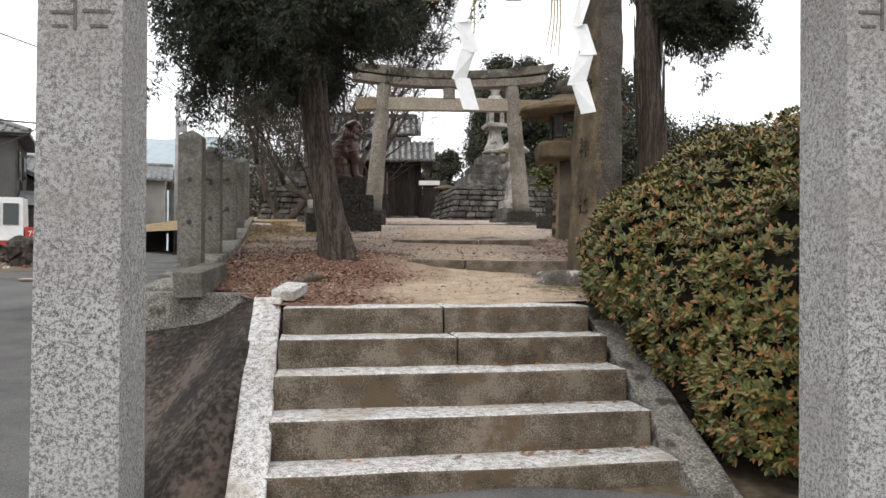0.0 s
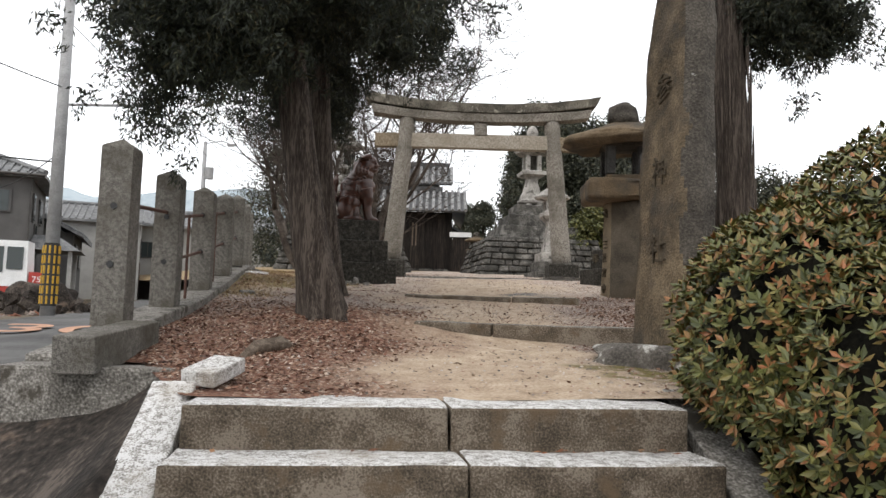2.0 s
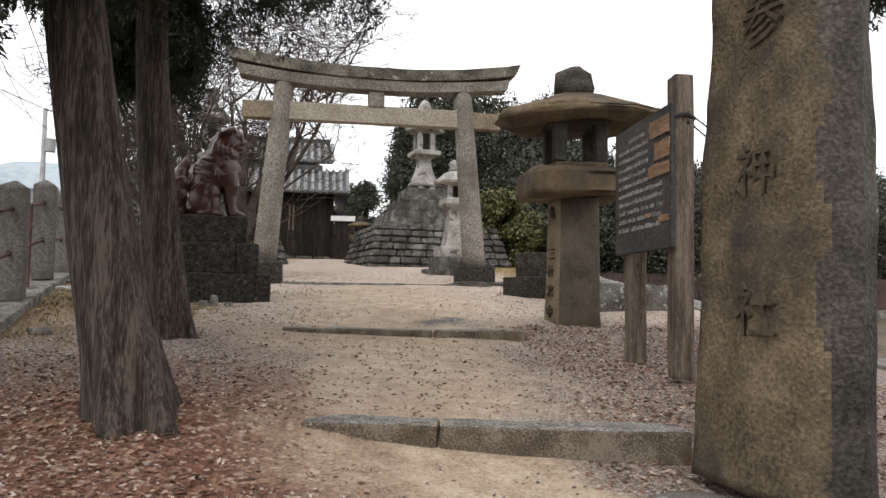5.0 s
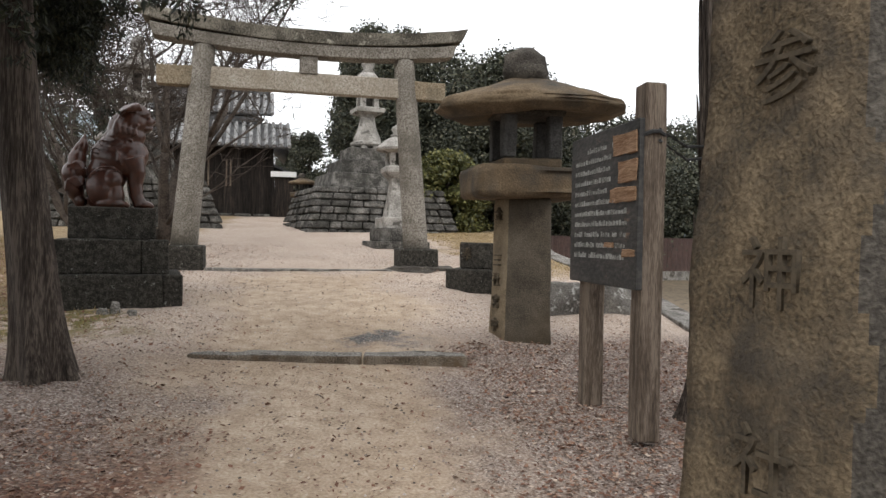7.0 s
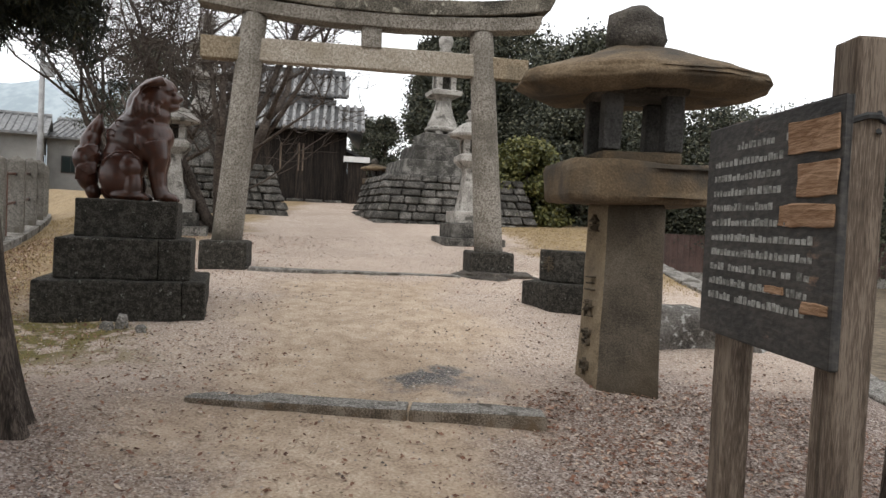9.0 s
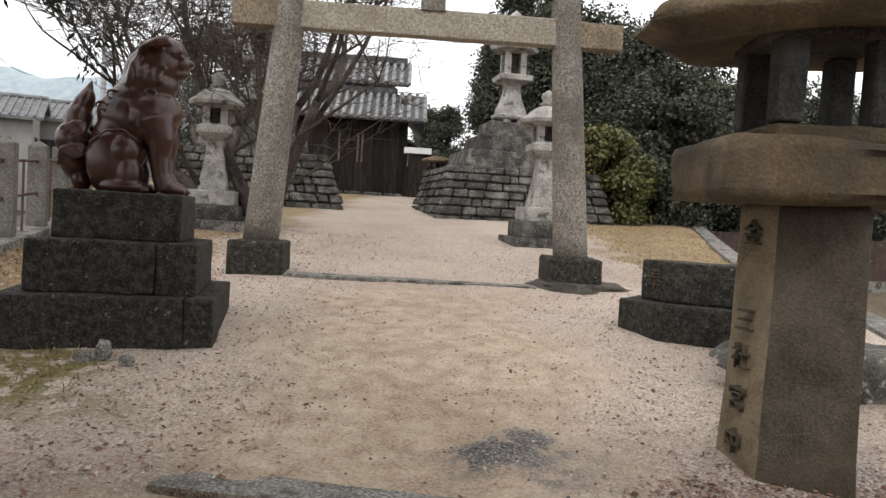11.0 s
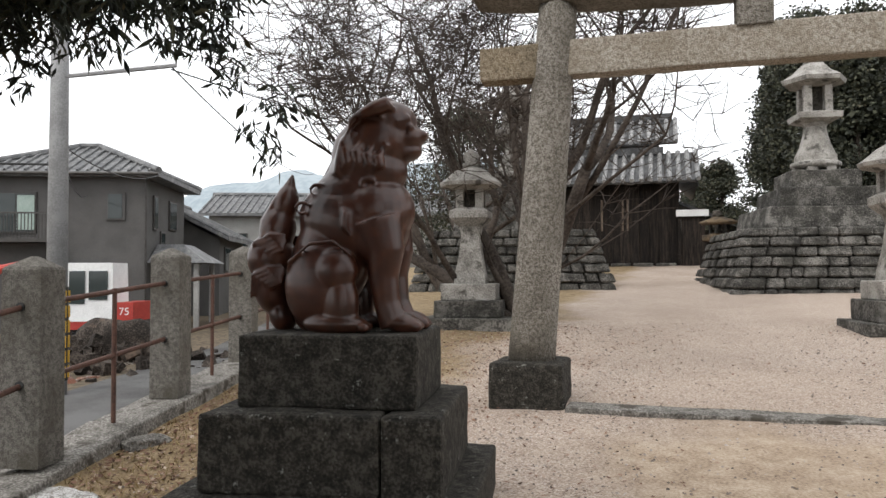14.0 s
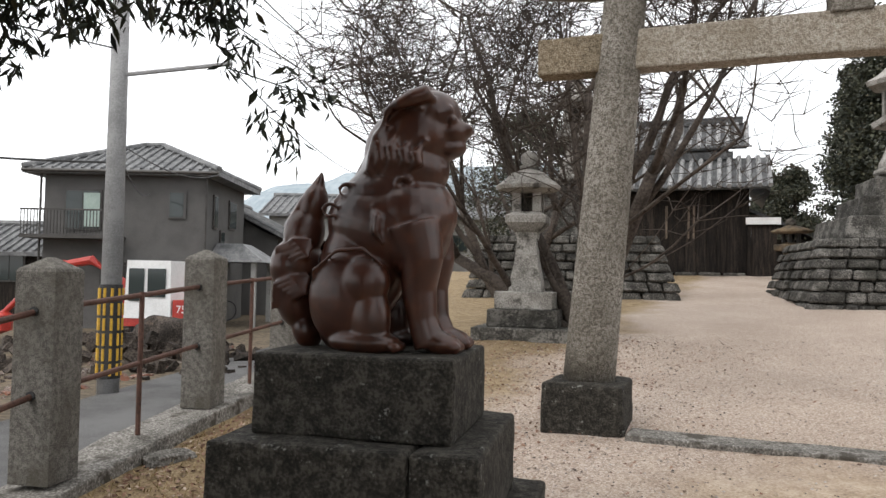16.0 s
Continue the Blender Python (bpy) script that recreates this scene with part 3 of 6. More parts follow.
part("middle_tier_end", box(0.266, 0.51, -0.47, 0.47, 0.34, 0.67, 0.018, 5, 0.010, 3, 4), DARKSTONE, ped)
part("upper_tier", box(-0.39, 0.39, -0.34, 0.34, 0.67, 0.98, 0.015, 5, 0.008, 3, 5), DARKSTONE, ped)


def boulder(sx, sy, sz, seed, amp=0.22):
    """A rounded rock with a flat seat and uneven faces."""
    bm = bmesh.new()
    bmesh.ops.create_icosphere(bm, subdivisions=4, radius=1)
    for v in bm.verts:
        d = v.co.normalized()
        k = 1 + amp * noise.noise(d * 1.3 + Vector((seed, 0, 0))) + amp * 0.45 * noise.noise(d * 3.4 + Vector((0, seed, 0))) + amp * 0.15 * noise.noise(d * 9)
        q = Vector((max(-0.8, min(0.8, d.x)), max(-0.8, min(0.8, d.y)), max(-0.5, min(0.75, d.z)))) * 1.2 * k
        v.co = Vector((q.x * sx, q.y * sy, q.z * sz))
    return bm


def ball(bm, c, r, rot=(0, 0, 0), n=18):
    m = Matrix.LocRotScale(Vector(c), Euler([radians(a) for a in rot]), Vector(r))
    bmesh.ops.create_uvsphere(bm, u_segments=n, v_segments=n // 2 + 2, radius=1, matrix=m)


dog = bmesh.new()
for c, r, rot in (
    # torso, chest, shoulders and back
    ((0.075, 0, 0.50), (0.265, 0.185, 0.215), (0, 14, 0)),
    ((-0.03, 0, 0.34), (0.185, 0.170, 0.26), (0, 10, 0)),
    ((0.17, 0, 0.55), (0.190, 0.180, 0.17), (0, 0, 0)),
    ((0.06, 0, 0.63), (0.200, 0.155, 0.13), (0, -12, 0)),
    ((0.20, -0.100, 0.46), (0.120, 0.085, 0.155), (0, 0, 0)),
    ((0.20, 0.100, 0.46), (0.120, 0.085, 0.155), (0, 0, 0)),
    # neck and head, nose lifted
    ((0.14, 0, 0.74), (0.185, 0.150, 0.15), (0, 0, 0)),
    ((0.19, 0, 0.88), (0.165, 0.138, 0.165), (0, 0, 0)),
    ((0.10, 0, 0.82), (0.130, 0.140, 0.16), (0, 18, 0)),
    ((0.255, 0, 0.955), (0.115, 0.118, 0.105), (0, 0, 0)),
    ((0.335, 0, 0.885), (0.070, 0.082, 0.060), (0, -12, 0)),
    ((0.325, 0, 0.815), (0.072, 0.070, 0.038), (0, -14, 0)),
    ((0.395, 0, 0.895), (0.026, 0.042, 0.028), (0, 0, 0)),
    # haunches, knees and hind feet
    ((-0.055, -0.130, 0.21), (0.160, 0.080, 0.20), (0, 0, 0)),
    ((-0.055, 0.130, 0.21), (0.160, 0.080, 0.20), (0, 0, 0)),
    ((0.025, -0.150, 0.275), (0.105, 0.072, 0.105), (0, 0, 0)),
    ((0.025, 0.150, 0.275), (0.105, 0.072, 0.105), (0, 0, 0)),
    ((0.05, -0.150, 0.13), (0.085, 0.066, 0.15), (0, 0, 0)),
    ((0.05, 0.150, 0.13), (0.085, 0.066, 0.15), (0, 0, 0)),
    ((0.03, -0.155, 0.040), (0.150, 0.068, 0.050), (0, 0, 0)),
    ((0.03, 0.155, 0.040), (0.150, 0.068, 0.050), (0, 0, 0)),
    ((-0.09, 0, 0.08), (0.120, 0.155, 0.10), (0, 0, 0)),
    # front paws
    ((0.325, -0.100, 0.042), (0.085, 0.068, 0.048), (0, 8, 0)),
    ((0.325, 0.100, 0.042), (0.085, 0.068, 0.048), (0, 8, 0)),
    # flame-shaped tail
    ((-0.275, 0, 0.07), (0.060, 0.080, 0.085), (0, -18, 0)),
    ((-0.325, 0, 0.20), (0.088, 0.105, 0.135), (0, -14, 0)),
    ((-0.350, 0, 0.335), (0.090, 0.118, 0.115), (0, 0, 0)),
    ((-0.285, 0, 0.345), (0.080, 0.110, 0.080), (0, 20, 0)),
    ((-0.300, 0, 0.475), (0.085, 0.095, 0.115), (0, 10, 0)),
    ((-0.262, 0, 0.585), (0.058, 0.066, 0.105), (0, 14, 0)),
):
    ball(dog, c, r, rot, 28)
add_tube(dog, [(-0.275, 0, 0.56), (-0.245, 0, 0.66), (-0.225, 0, 0.735)], [0.056, 0.036, 0.006], 16)
for s in (-1, 1):
    add_tube(dog, [(0.205, s * 0.100, 0.50), (0.245, s * 0.105, 0.36), (0.235, s * 0.103, 0.25), (0.252, s * 0.102, 0.13), (0.285, s * 0.100, 0.03)], [0.115, 0.086, 0.070, 0.060, 0.066], 28)
    # ear curling back over the temple
    add_tube(dog, [(0.285, s * 0.105, 1.000), (0.255, s * 0.136, 1.020), (0.205, s * 0.150, 1.000), (0.150, s * 0.155, 0.975), (0.105, s * 0.150, 0.970)], [0.016, 0.036, 0.034, 0.024, 0.006], 14)
    # brow, eye and nostril
    add_tube(dog, [(0.345, s * 0.030, 0.960), (0.335, s * 0.075, 0.965), (0.295, s * 0.108, 0.945)], [0.014, 0.022, 0.010], 10)
    ball(dog, (0.350, s * 0.066, 0.925), (0.022, 0.022, 0.018), n=12)
    ball(dog, (0.412, s * 0.024, 0.897), (0.014, 0.016, 0.014), n=10)
    # mane combed from the brow over the crown and down the nape
    for k in range(8):
        y0 = 0.010 + 0.0165 * k
        lift = 0.010 * k
        add_tube(dog, [(0.325 - 0.012 * k, s * y0, 1.030 - lift), (0.235 - 0.010 * k, s * (y0 + 0.004), 1.066 - lift), (0.125 - 0.004 * k, s * (y0 + 0.010), 1.020 - lift), (0.045 + 0.002 * k, s * (y0 + 0.014), 0.920 - lift), (0.000 + 0.006 * k, s * (y0 + 0.014), 0.810 - 0.004 * k), (-0.055 + 0.012 * k, s * (y0 + 0.016), 0.715), (-0.095 + 0.020 * k, s * (y0 + 0.012), 0.672 + 0.002 * k)], [0.008, 0.017, 0.020, 0.021, 0.020, 0.015, 0.004], 8)
    # curling locks below the ear and along the jaw
    for k in range(4):
        x0 = 0.075 + 0.050 * k
        add_tube(dog, [(x0 + 0.03, s * 0.122, 0.900 - 0.020 * k), (x0 - 0.005, s * 0.140, 0.820 - 0.014 * k), (x0 + 0.005, s * 0.144, 0.755 - 0.004 * k), (x0 - 0.030, s * 0.140, 0.700 + 0.004 * k)], [0.016, 0.028, 0.024, 0.005], 10)
    for k in range(4):
        ball(dog, (0.385, s * (0.062 + 0.026 * k), 0.028), (0.032, 0.0145, 0.026), n=12)
        ball(dog, (0.165, s * (0.118 + 0.025 * k), 0.026), (0.028, 0.014, 0.022), n=12)
    # raised edge where the haunch meets the flank
    add_tube(dog, [(-0.205, s * 0.130, 0.20), (-0.175, s * 0.185, 0.32), (-0.08, s * 0.200, 0.395), (0.03, s * 0.200, 0.405), (0.115, s * 0.188, 0.34)], [0.006, 0.010, 0.011, 0.011, 0.005], 10)
    # flat scroll curls on the back
    for cx, cz, rr_ in ((-0.065, 0.640, 0.036), (0.025, 0.660, 0.034), (0.175, 0.660, 0.032), (-0.130, 0.560, 0.032)):
        yb = 0.118 + 0.25 * (0.66 - cz) + 0.14 * max(0, cx)
        add_tube(dog, [(cx + rr_ * math.cos(a), s * yb, cz + rr_ * 0.8 * math.sin(a)) for a in np.linspace(0.4, 5.4, 9)], 0.010, 8)
    # wing-like flame on the shoulder
    add_tube(dog, [(0.055, s * 0.178, 0.575), (0.085, s * 0.190, 0.53), (0.080, s * 0.192, 0.47), (0.110, s * 0.188, 0.42)], [0.004, 0.016, 0.017, 0.006], 10)
    # combed lobes of the tail
    for z0, w0, x0 in ((0.235, 0.100, -0.345), (0.385, 0.096, -0.340)):
        for k in range(5):
            add_tube(dog, [(x0 - 0.055 + 0.018 * k, s * (w0 - 0.018), z0 - 0.085 + 0.006 * k), (x0 - 0.035 + 0.022 * k, s * (w0 + 0.004), z0 + 0.025 - 0.014 * k), (x0 + 0.035 + 0.018 * k, s * (w0 + 0.008), z0 + 0.055 - 0.016 * k), (x0 + 0.115, s * (w0 - 0.012), z0 + 0.060 - 0.010 * k)], [0.006, 0.012, 0.012, 0.006], 8)
for k in range(7):
    y = -0.069 + 0.023 * k
    e = math.sqrt(max(0.0, 1 - (y / 0.085) ** 2))
    add_tube(dog, [(-0.315 - 0.060 * e, y, 0.42), (-0.305 - 0.068 * e, y * 0.9, 0.51), (-0.270 - 0.045 * e, y * 0.6, 0.61), (-0.232, y * 0.15, 0.715)], [0.009, 0.012, 0.011, 0.004], 8)
dog_ob = tagged(part("guardian_dog", dog, GLAZE, None, smooth=True), "glossy reddish-brown ceramic guardian dog sitting on a dark stone pedestal", "statue")
dog_ob.matrix_world = pose(-1.565, 12.840, 2.695, 0, 0, 11.7)
rm = dog_ob.modifiers.new("remesh", "REMESH")
rm.mode, rm.voxel_size, rm.use_smooth_shade = "VOXEL", 0.007, True
sm = dog_ob.modifiers.new("smooth", "SMOOTH")
sm.factor, sm.iterations = 0.5, 6

# ---- tall inscribed monument stone ----
mon = thing("monument_stone", 1.98, 6.80, 1.14, 0, "tall ochre-stained natural stone monument with carved characters", "monument")
bm = bmesh.new()
rings = []
outline = [(-0.35, 0.30), (-0.29, -0.02), (-0.20, -0.28), (-0.07, -0.35), (0.03, -0.28), (0.10, 0.05), (0.02, 0.34), (-0.18, 0.40)]
for k in range(15):
    z = 3.3 * k / 14
    s = interp(z, [0, 0.25, 1.2, 2.3, 3.0, 3.3], [1.06, 1.0, 0.97, 0.86, 0.62, 0.25])
    rings.append([bm.verts.new((x * s + 0.05 * z / 3, y * s, z)) for x, y in outline])
for a, b in zip(rings, rings[1:]):
    for i in range(len(outline)):
        j = (i + 1) % len(outline)
        bm.faces.new((a[i], a[j], b[j], b[i]))
bm.faces.new(rings[0][::-1])
bm.faces.new(rings[-1])
bmesh.ops.subdivide_edges(bm, edges=bm.edges[:], cuts=5, use_grid_fill=True)
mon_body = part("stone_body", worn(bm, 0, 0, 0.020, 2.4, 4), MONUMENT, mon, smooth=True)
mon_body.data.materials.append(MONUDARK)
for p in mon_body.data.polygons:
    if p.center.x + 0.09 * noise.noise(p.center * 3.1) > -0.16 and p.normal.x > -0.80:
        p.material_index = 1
foot = thing("footing_rock", 1.80, 6.36, 1.03, -32, "low grey lichened rock at the foot of the monument", "rock")
part("rock", boulder(0.60, 0.24, 0.16, 3.0), LICHENROCK, foot, smooth=True)
part("pale_rock", boulder(0.26, 0.20, 0.12, 8.0), CONCRETE, foot, "pale lichen-covered stone", smooth=True).location = (0.55, -0.12, 0.0)

def prism(poly, z0, z1, top=1.0, bevel=0.02, cuts=3, amp=0.012, freq=3.0, seed=0.0):
    """An upright block on a plan of any corners."""
    bm = bmesh.new()
    cx, cy = sum(p[0] for p in poly) / len(poly), sum(p[1] for p in poly) / len(poly)
    lo = [bm.verts.new((x, y, z0)) for x, y in poly]
    hi = [bm.verts.new((cx + (x - cx) * top, cy + (y - cy) * top, z1)) for x, y in poly]
    bm.faces.new(lo[::-1])
    bm.faces.new(hi)
    for i in range(len(poly)):
        j = (i + 1) % len(poly)
        bm.faces.new((lo[i], lo[j], hi[j], hi[i]))
    bmesh.ops.recalc_face_normals(bm, faces=bm.faces[:])
    return worn(bm, bevel, cuts, amp, freq, seed)


# ---- natural stone lantern ----
lan = thing("stone_lantern", 2.26, 11.2, 1.55, 0, "rustic brown natural stone lantern with a broad slab roof", "stone lantern")
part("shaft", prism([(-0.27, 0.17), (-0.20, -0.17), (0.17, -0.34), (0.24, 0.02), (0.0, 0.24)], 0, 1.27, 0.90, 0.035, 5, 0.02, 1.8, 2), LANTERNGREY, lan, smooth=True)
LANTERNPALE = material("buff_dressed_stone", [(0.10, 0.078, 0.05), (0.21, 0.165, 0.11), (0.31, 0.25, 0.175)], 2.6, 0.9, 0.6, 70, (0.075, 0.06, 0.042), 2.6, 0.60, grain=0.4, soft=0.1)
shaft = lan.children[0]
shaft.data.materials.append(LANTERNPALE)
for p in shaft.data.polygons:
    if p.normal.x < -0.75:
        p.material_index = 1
part("platform", box(-0.50, 0.46, -0.42, 0.42, 1.26, 1.53, 0.045, 5, 0.018, 2.6, 5), LANTERN, lan, smooth=True)
part("fire_box_base", box(-0.26, 0.26, -0.25, 0.25, 1.52, 1.60, 0.02, 3, 0.01), LANTERN, lan)
for sx in (-1, 1):
    for sy in (-1, 1):
        part("fire_box_post", box(sx * 0.20 - 0.06, sx * 0.20 + 0.06, sy * 0.19 - 0.06, sy * 0.19 + 0.06, 1.60, 1.97, 0.015, 2, 0.008), POSTSTONE, lan)
part("fire_box_top", box(-0.28, 0.28, -0.27, 0.27, 1.96, 2.05, 0.02, 3, 0.01), MONUDARK, lan)
bm = bmesh.new()
prof = [(0.30, 2.0), (0.62, 1.96), (0.76, 2.03), (0.72, 2.10), (0.45, 2.20), (0.22, 2.28), (0.03, 2.29)]
add_lathe(bm, prof, 11)
for v in bm.verts:
    v.co.x = v.co.x * 1.16 + 0.05
    v.co.y *= 0.82
    v.co.z += 0.03 * v.co.x
part("roof_slab", worn(bm, 0.02, 3, 0.026, 2.4, 9), LANTERN, lan, smooth=True)
part("finial", lathe([(0.16, 2.24), (0.21, 2.34), (0.18, 2.50), (0.06, 2.57)], 10, 0, 0, 0.03, 4, 2, 2), MONUDARK, lan, smooth=True)

# ---- notice board on two posts ----
nb = thing("notice_board", 2.28, 9.2, 1.35, 0, "weathered black notice board with peeling paint on two timber posts", "notice board")
part("post", box(-0.06, 0.07, 0.33, 0.46, 0, 1.80, 0.012, 5, 0.008, 3, 1), WOOD, nb)
part("post", box(-0.06, 0.07, -0.50, -0.36, 0, 1.98, 0.012, 5, 0.008, 3, 2), WOOD, nb)
BOARD = material("peeling_black_board", [(0.012, 0.012, 0.012), (0.028, 0.026, 0.024), (0.05, 0.045, 0.04)], 3.0, 0.7, 0.3, 30, (0.30, 0.19, 0.12), 2.6, 0.66, streak=(1, 0.6, 1.6))
part("board", box(-0.10, -0.065, -0.52, 0.55, 0.84, 1.78, 0.006, 6, 0.004, 2, 2), BOARD, nb)

far_lantern = copy_thing(lan, pose(0.05, 32.0, path_z(32.0) - 0.05, 0, 0, 35) @ Matrix.Scale(0.66, 4))
tagged(far_lantern, "small rustic stone lantern beside the hall entrance", "stone lantern")

# ---- two-tier stone block ----
blk = thing("stone_plinth", 2.55, 13.55, 1.82, 0, "two-tier dark stone plinth with a carved face", "plinth")
part("lower_block", prism([(-0.54, 0.13), (-0.34, -0.27), (0.52, -0.55), (0.62, 0.20), (-0.30, 0.42)], 0, 0.29, 1.0, 0.02, 3, 0.012, 3, 3), DARKSTONE, blk)
part("upper_block", prism([(-0.37, 0.12), (-0.22, -0.13), (0.36, -0.32), (0.44, 0.10), (-0.18, 0.30)], 0.29, 0.60, 1.0, 0.02, 3, 0.010, 3, 8), DARKSTONE, blk)


# ---- trees ----
def leaf_cloud(centres, count, spread_r, size, rng, droop=0.6, shape=(1.0, 0.35), flat=0.0):
    """Many small pointed leaves round the given centres: arrays of corners and faces."""
    c = np.asarray(centres, float)
    idx = rng.integers(0, len(c), count)
    off = rng.normal(size=(count, 3))
    off *= (rng.random((count, 1)) ** 0.5 * spread_r) / np.linalg.norm(off, axis=1, keepdims=True)
    off[:, 2] *= 0.7
    p = c[idx] + off
    d = rng.normal(size=(count, 3))
    d[:, 2] = d[:, 2] * 0.5 - droop
    d /= np.linalg.norm(d, axis=1, keepdims=True)
    e = np.cross(d, rng.normal(size=(count, 3)))
    e /= np.linalg.norm(e, axis=1, keepdims=True)
    s = size * (0.6 + 0.8 * rng.random((count, 1)))
    a, b = d * s * shape[0], e * s * shape[1]
    n = np.cross(a, b)
    n /= np.linalg.norm(n, axis=1, keepdims=True)
    v = np.stack([p, p + a * 0.5 + b + n * s * 0.06, p + a, p + a * 0.5 - b + n * s * 0.06], 1).reshape(-1, 3)
    f = np.arange(count * 4).reshape(-1, 4)
    return v, f


def branch_net(base, direction, length, radius, depth, rng, bm, tips, kids=3, up=0.25, spread_a=0.6, steps=4, n=6, bend=0.25, shrink=0.68):
    """A tapering limb with its smaller limbs."""
    p, d = Vector(base), Vector(direction).normalized()
    pts, rad = [p.copy()], [radius]
    for k in range(steps):
        d = (d + Vector(rng.normal(size=3)) * bend * 0.5 + Vector((0, 0, up * 0.25))).normalized()
        if d.z < 0.35 and p.z < 2.6:
            d = Vector((d.x, d.y, 0.55)).normalized()
        p = p + d * length / steps
        pts.append(p.copy())
        rad.append(radius * (1 - 0.45 * (k + 1) / steps) if depth else radius * (1 - 0.85 * (k + 1) / steps))
    add_tube(bm, pts, rad, n if depth > 1 else (4 if depth else 3))
    tips.append(pts[-1])
    if depth:
        for k in range(kids):
            at = pts[-1] if k == 0 else pts[int(rng.integers(max(1, steps // 2 - 1), steps + 1))]
            q = (d + Vector(rng.normal(size=3)) * spread_a + Vector((0, 0, up))).normalized()
            branch_net(at, q, length * shrink * (0.75 + 0.5 * rng.random()), rad[-1] * (0.95 if k == 0 else 0.7), depth - 1, rng, bm, tips, kids, up, spread_a, steps, n, bend, shrink)


def trunk_mesh(pts, radii, n=22, flare=0.35, seed=0, roots=5):
    """A fluted trunk that flares into roots."""
    bm = bmesh.new()
    P = []
    rings = []
    m = 46
    ts = np.linspace(0, len(pts) - 1, m)
    for k, t in enumerate(ts):
        c = [interp(t, range(len(pts)), [p[i] for p in pts]) for i in range(3)]
        r = interp(t, range(len(pts)), radii)
        h = c[2] - pts[0][2]
        ring = []
        for i in range(n * 2):
            a = math.pi * i / n
            fl = 1 + flare * math.exp(-max(h, 0) / 0.30) * (0.75 + 0.6 * math.cos(roots * a + seed)) + 0.07 * noise.noise((math.cos(a) * 4 + seed, math.sin(a) * 4, h * 0.5)) + 0.05 * noise.noise((math.cos(a) * 11, math.sin(a) * 11 + seed, h * 0.8))
            ring.append(bm.verts.new((c[0] + r * fl * math.cos(a), c[1] + r * fl * math.sin(a), c[2])))
        rings.append(ring)
    for a, b in zip(rings, rings[1:]):
        for i in range(n * 2):
            j = (i + 1) % (n * 2)
            bm.faces.new((a[i], a[j], b[j], b[i]))
    bm.faces.new(rings[-1])
    return bm


def cypress(x, y, z, lean, height, r, crown, label, seed, count, shaggy=False):
    """An evergreen with a leaning fluted trunk, drooping boughs and a ragged crown."""
    rng = np.random.default_rng(seed)
    t = thing("cypress_tree", x, y, z, 0, label, "tree", "cypress trees")
    pts = [(lean[0] * h + 0.02 * math.sin(h * 2 + seed), lean[1] * h, h) for h in np.linspace(-0.1, height, 9)]
    part("trunk", trunk_mesh(pts, [r * (1 - 0.55 * k / 8) for k in range(9)], 22, 0.62, seed), BARK, t, smooth=True)
    if shaggy:
        bm = bmesh.new()
        for _ in range(150):
            a, h0, l0 = float(rng.uniform(0, 6.28)), float(rng.uniform(0.0, 3.6)), float(rng.uniform(0.3, 0.9))
            rr_ = r * (1 - 0.09 * h0) * 1.02
            add_tube(bm, [(lean[0] * h + math.cos(a + 0.1 * (h - h0)) * (rr_ + 0.02 * ((h - h0) / l0) ** 2 + 0.3 * r * math.exp(-h / 0.3)), math.sin(a + 0.1 * (h - h0)) * (rr_ + 0.02 * ((h - h0) / l0) ** 2 + 0.3 * r * math.exp(-h / 0.3)), h) for h in (h0, h0 + l0 * 0.5, h0 + l0)], [0.006, 0.016, 0.004], 5)
        part("peeling_bark", bm, BARK, t, "loose peeling strips of bark")
    bm, centres = bmesh.new(), []
    for a_deg, h, reach, drop in crown:
        a = radians(a_deg)
        s = Vector((lean[0] * h, lean[1] * h, h))
        e = s + Vector((math.cos(a) * reach, math.sin(a) * reach, -drop))
        mid = (s + e) / 2 + Vector((0, 0, 0.25))
        add_tube(bm, [s, mid, e], [0.05, 0.03, 0.008], 6)
        for k in range(12):
            u = 0.2 + 0.8 * k / 11
            q = s * (1 - u) ** 2 + mid * 2 * u * (1 - u) + e * u * u
            for _ in range(5):
                centres.append(q + Vector(rng.normal(size=3)) * 0.17 * (0.5 + u * 0.6) + Vector((0, 0, -0.10)))
    part("boughs", bm, BARK, t)
    drop = np.repeat(np.asarray(centres), 3, 0)
    drop[1::3, 2] -= 0.09
    drop[2::3, 2] -= 0.17
    drop[:, :2] += rng.normal(0, 0.05, (len(drop), 2))
    v1, f1 = leaf_cloud(centres, count // 2, 0.14, 0.058, rng, 0.7, (1.0, 0.16))
    v2, f2 = leaf_cloud(drop, count, 0.085, 0.056, rng, 1.3, (1.0, 0.105))
    raw("crown", np.concatenate([v1, v2]), np.concatenate([f1, f2 + len(v1)]), NEEDLES, t, "dark drooping evergreen sprays")
    return t


rngc = np.random.default_rng(5)
crown1 = []
for k in range(64):
    a = float(rngc.uniform(0, 360))
    right = max(0.0, math.cos(radians(a)))
    crown1.append((a, float(rngc.uniform(2.27, 4.7)) + 0.45 * right, float(rngc.uniform(0.9, 2.0)) * (1 - 0.38 * max(0.0, -math.cos(radians(a)))), float(rngc.uniform(0.25, 0.85)) * (1 - 0.5 * right)))
cypress(-0.76, 7.55, 1.28, (-0.185, 0.0), 6.0, 0.155, crown1, "leaning cypress with fluted grey bark and dark drooping foliage", 3, 300000)
crown2 = [(float(rngc.uniform(0, 360)), float(rngc.uniform(3.1, 4.8)), float(rngc.uniform(0.9, 1.9)), float(rngc.uniform(0.05, 0.40))) for _ in range(40)]
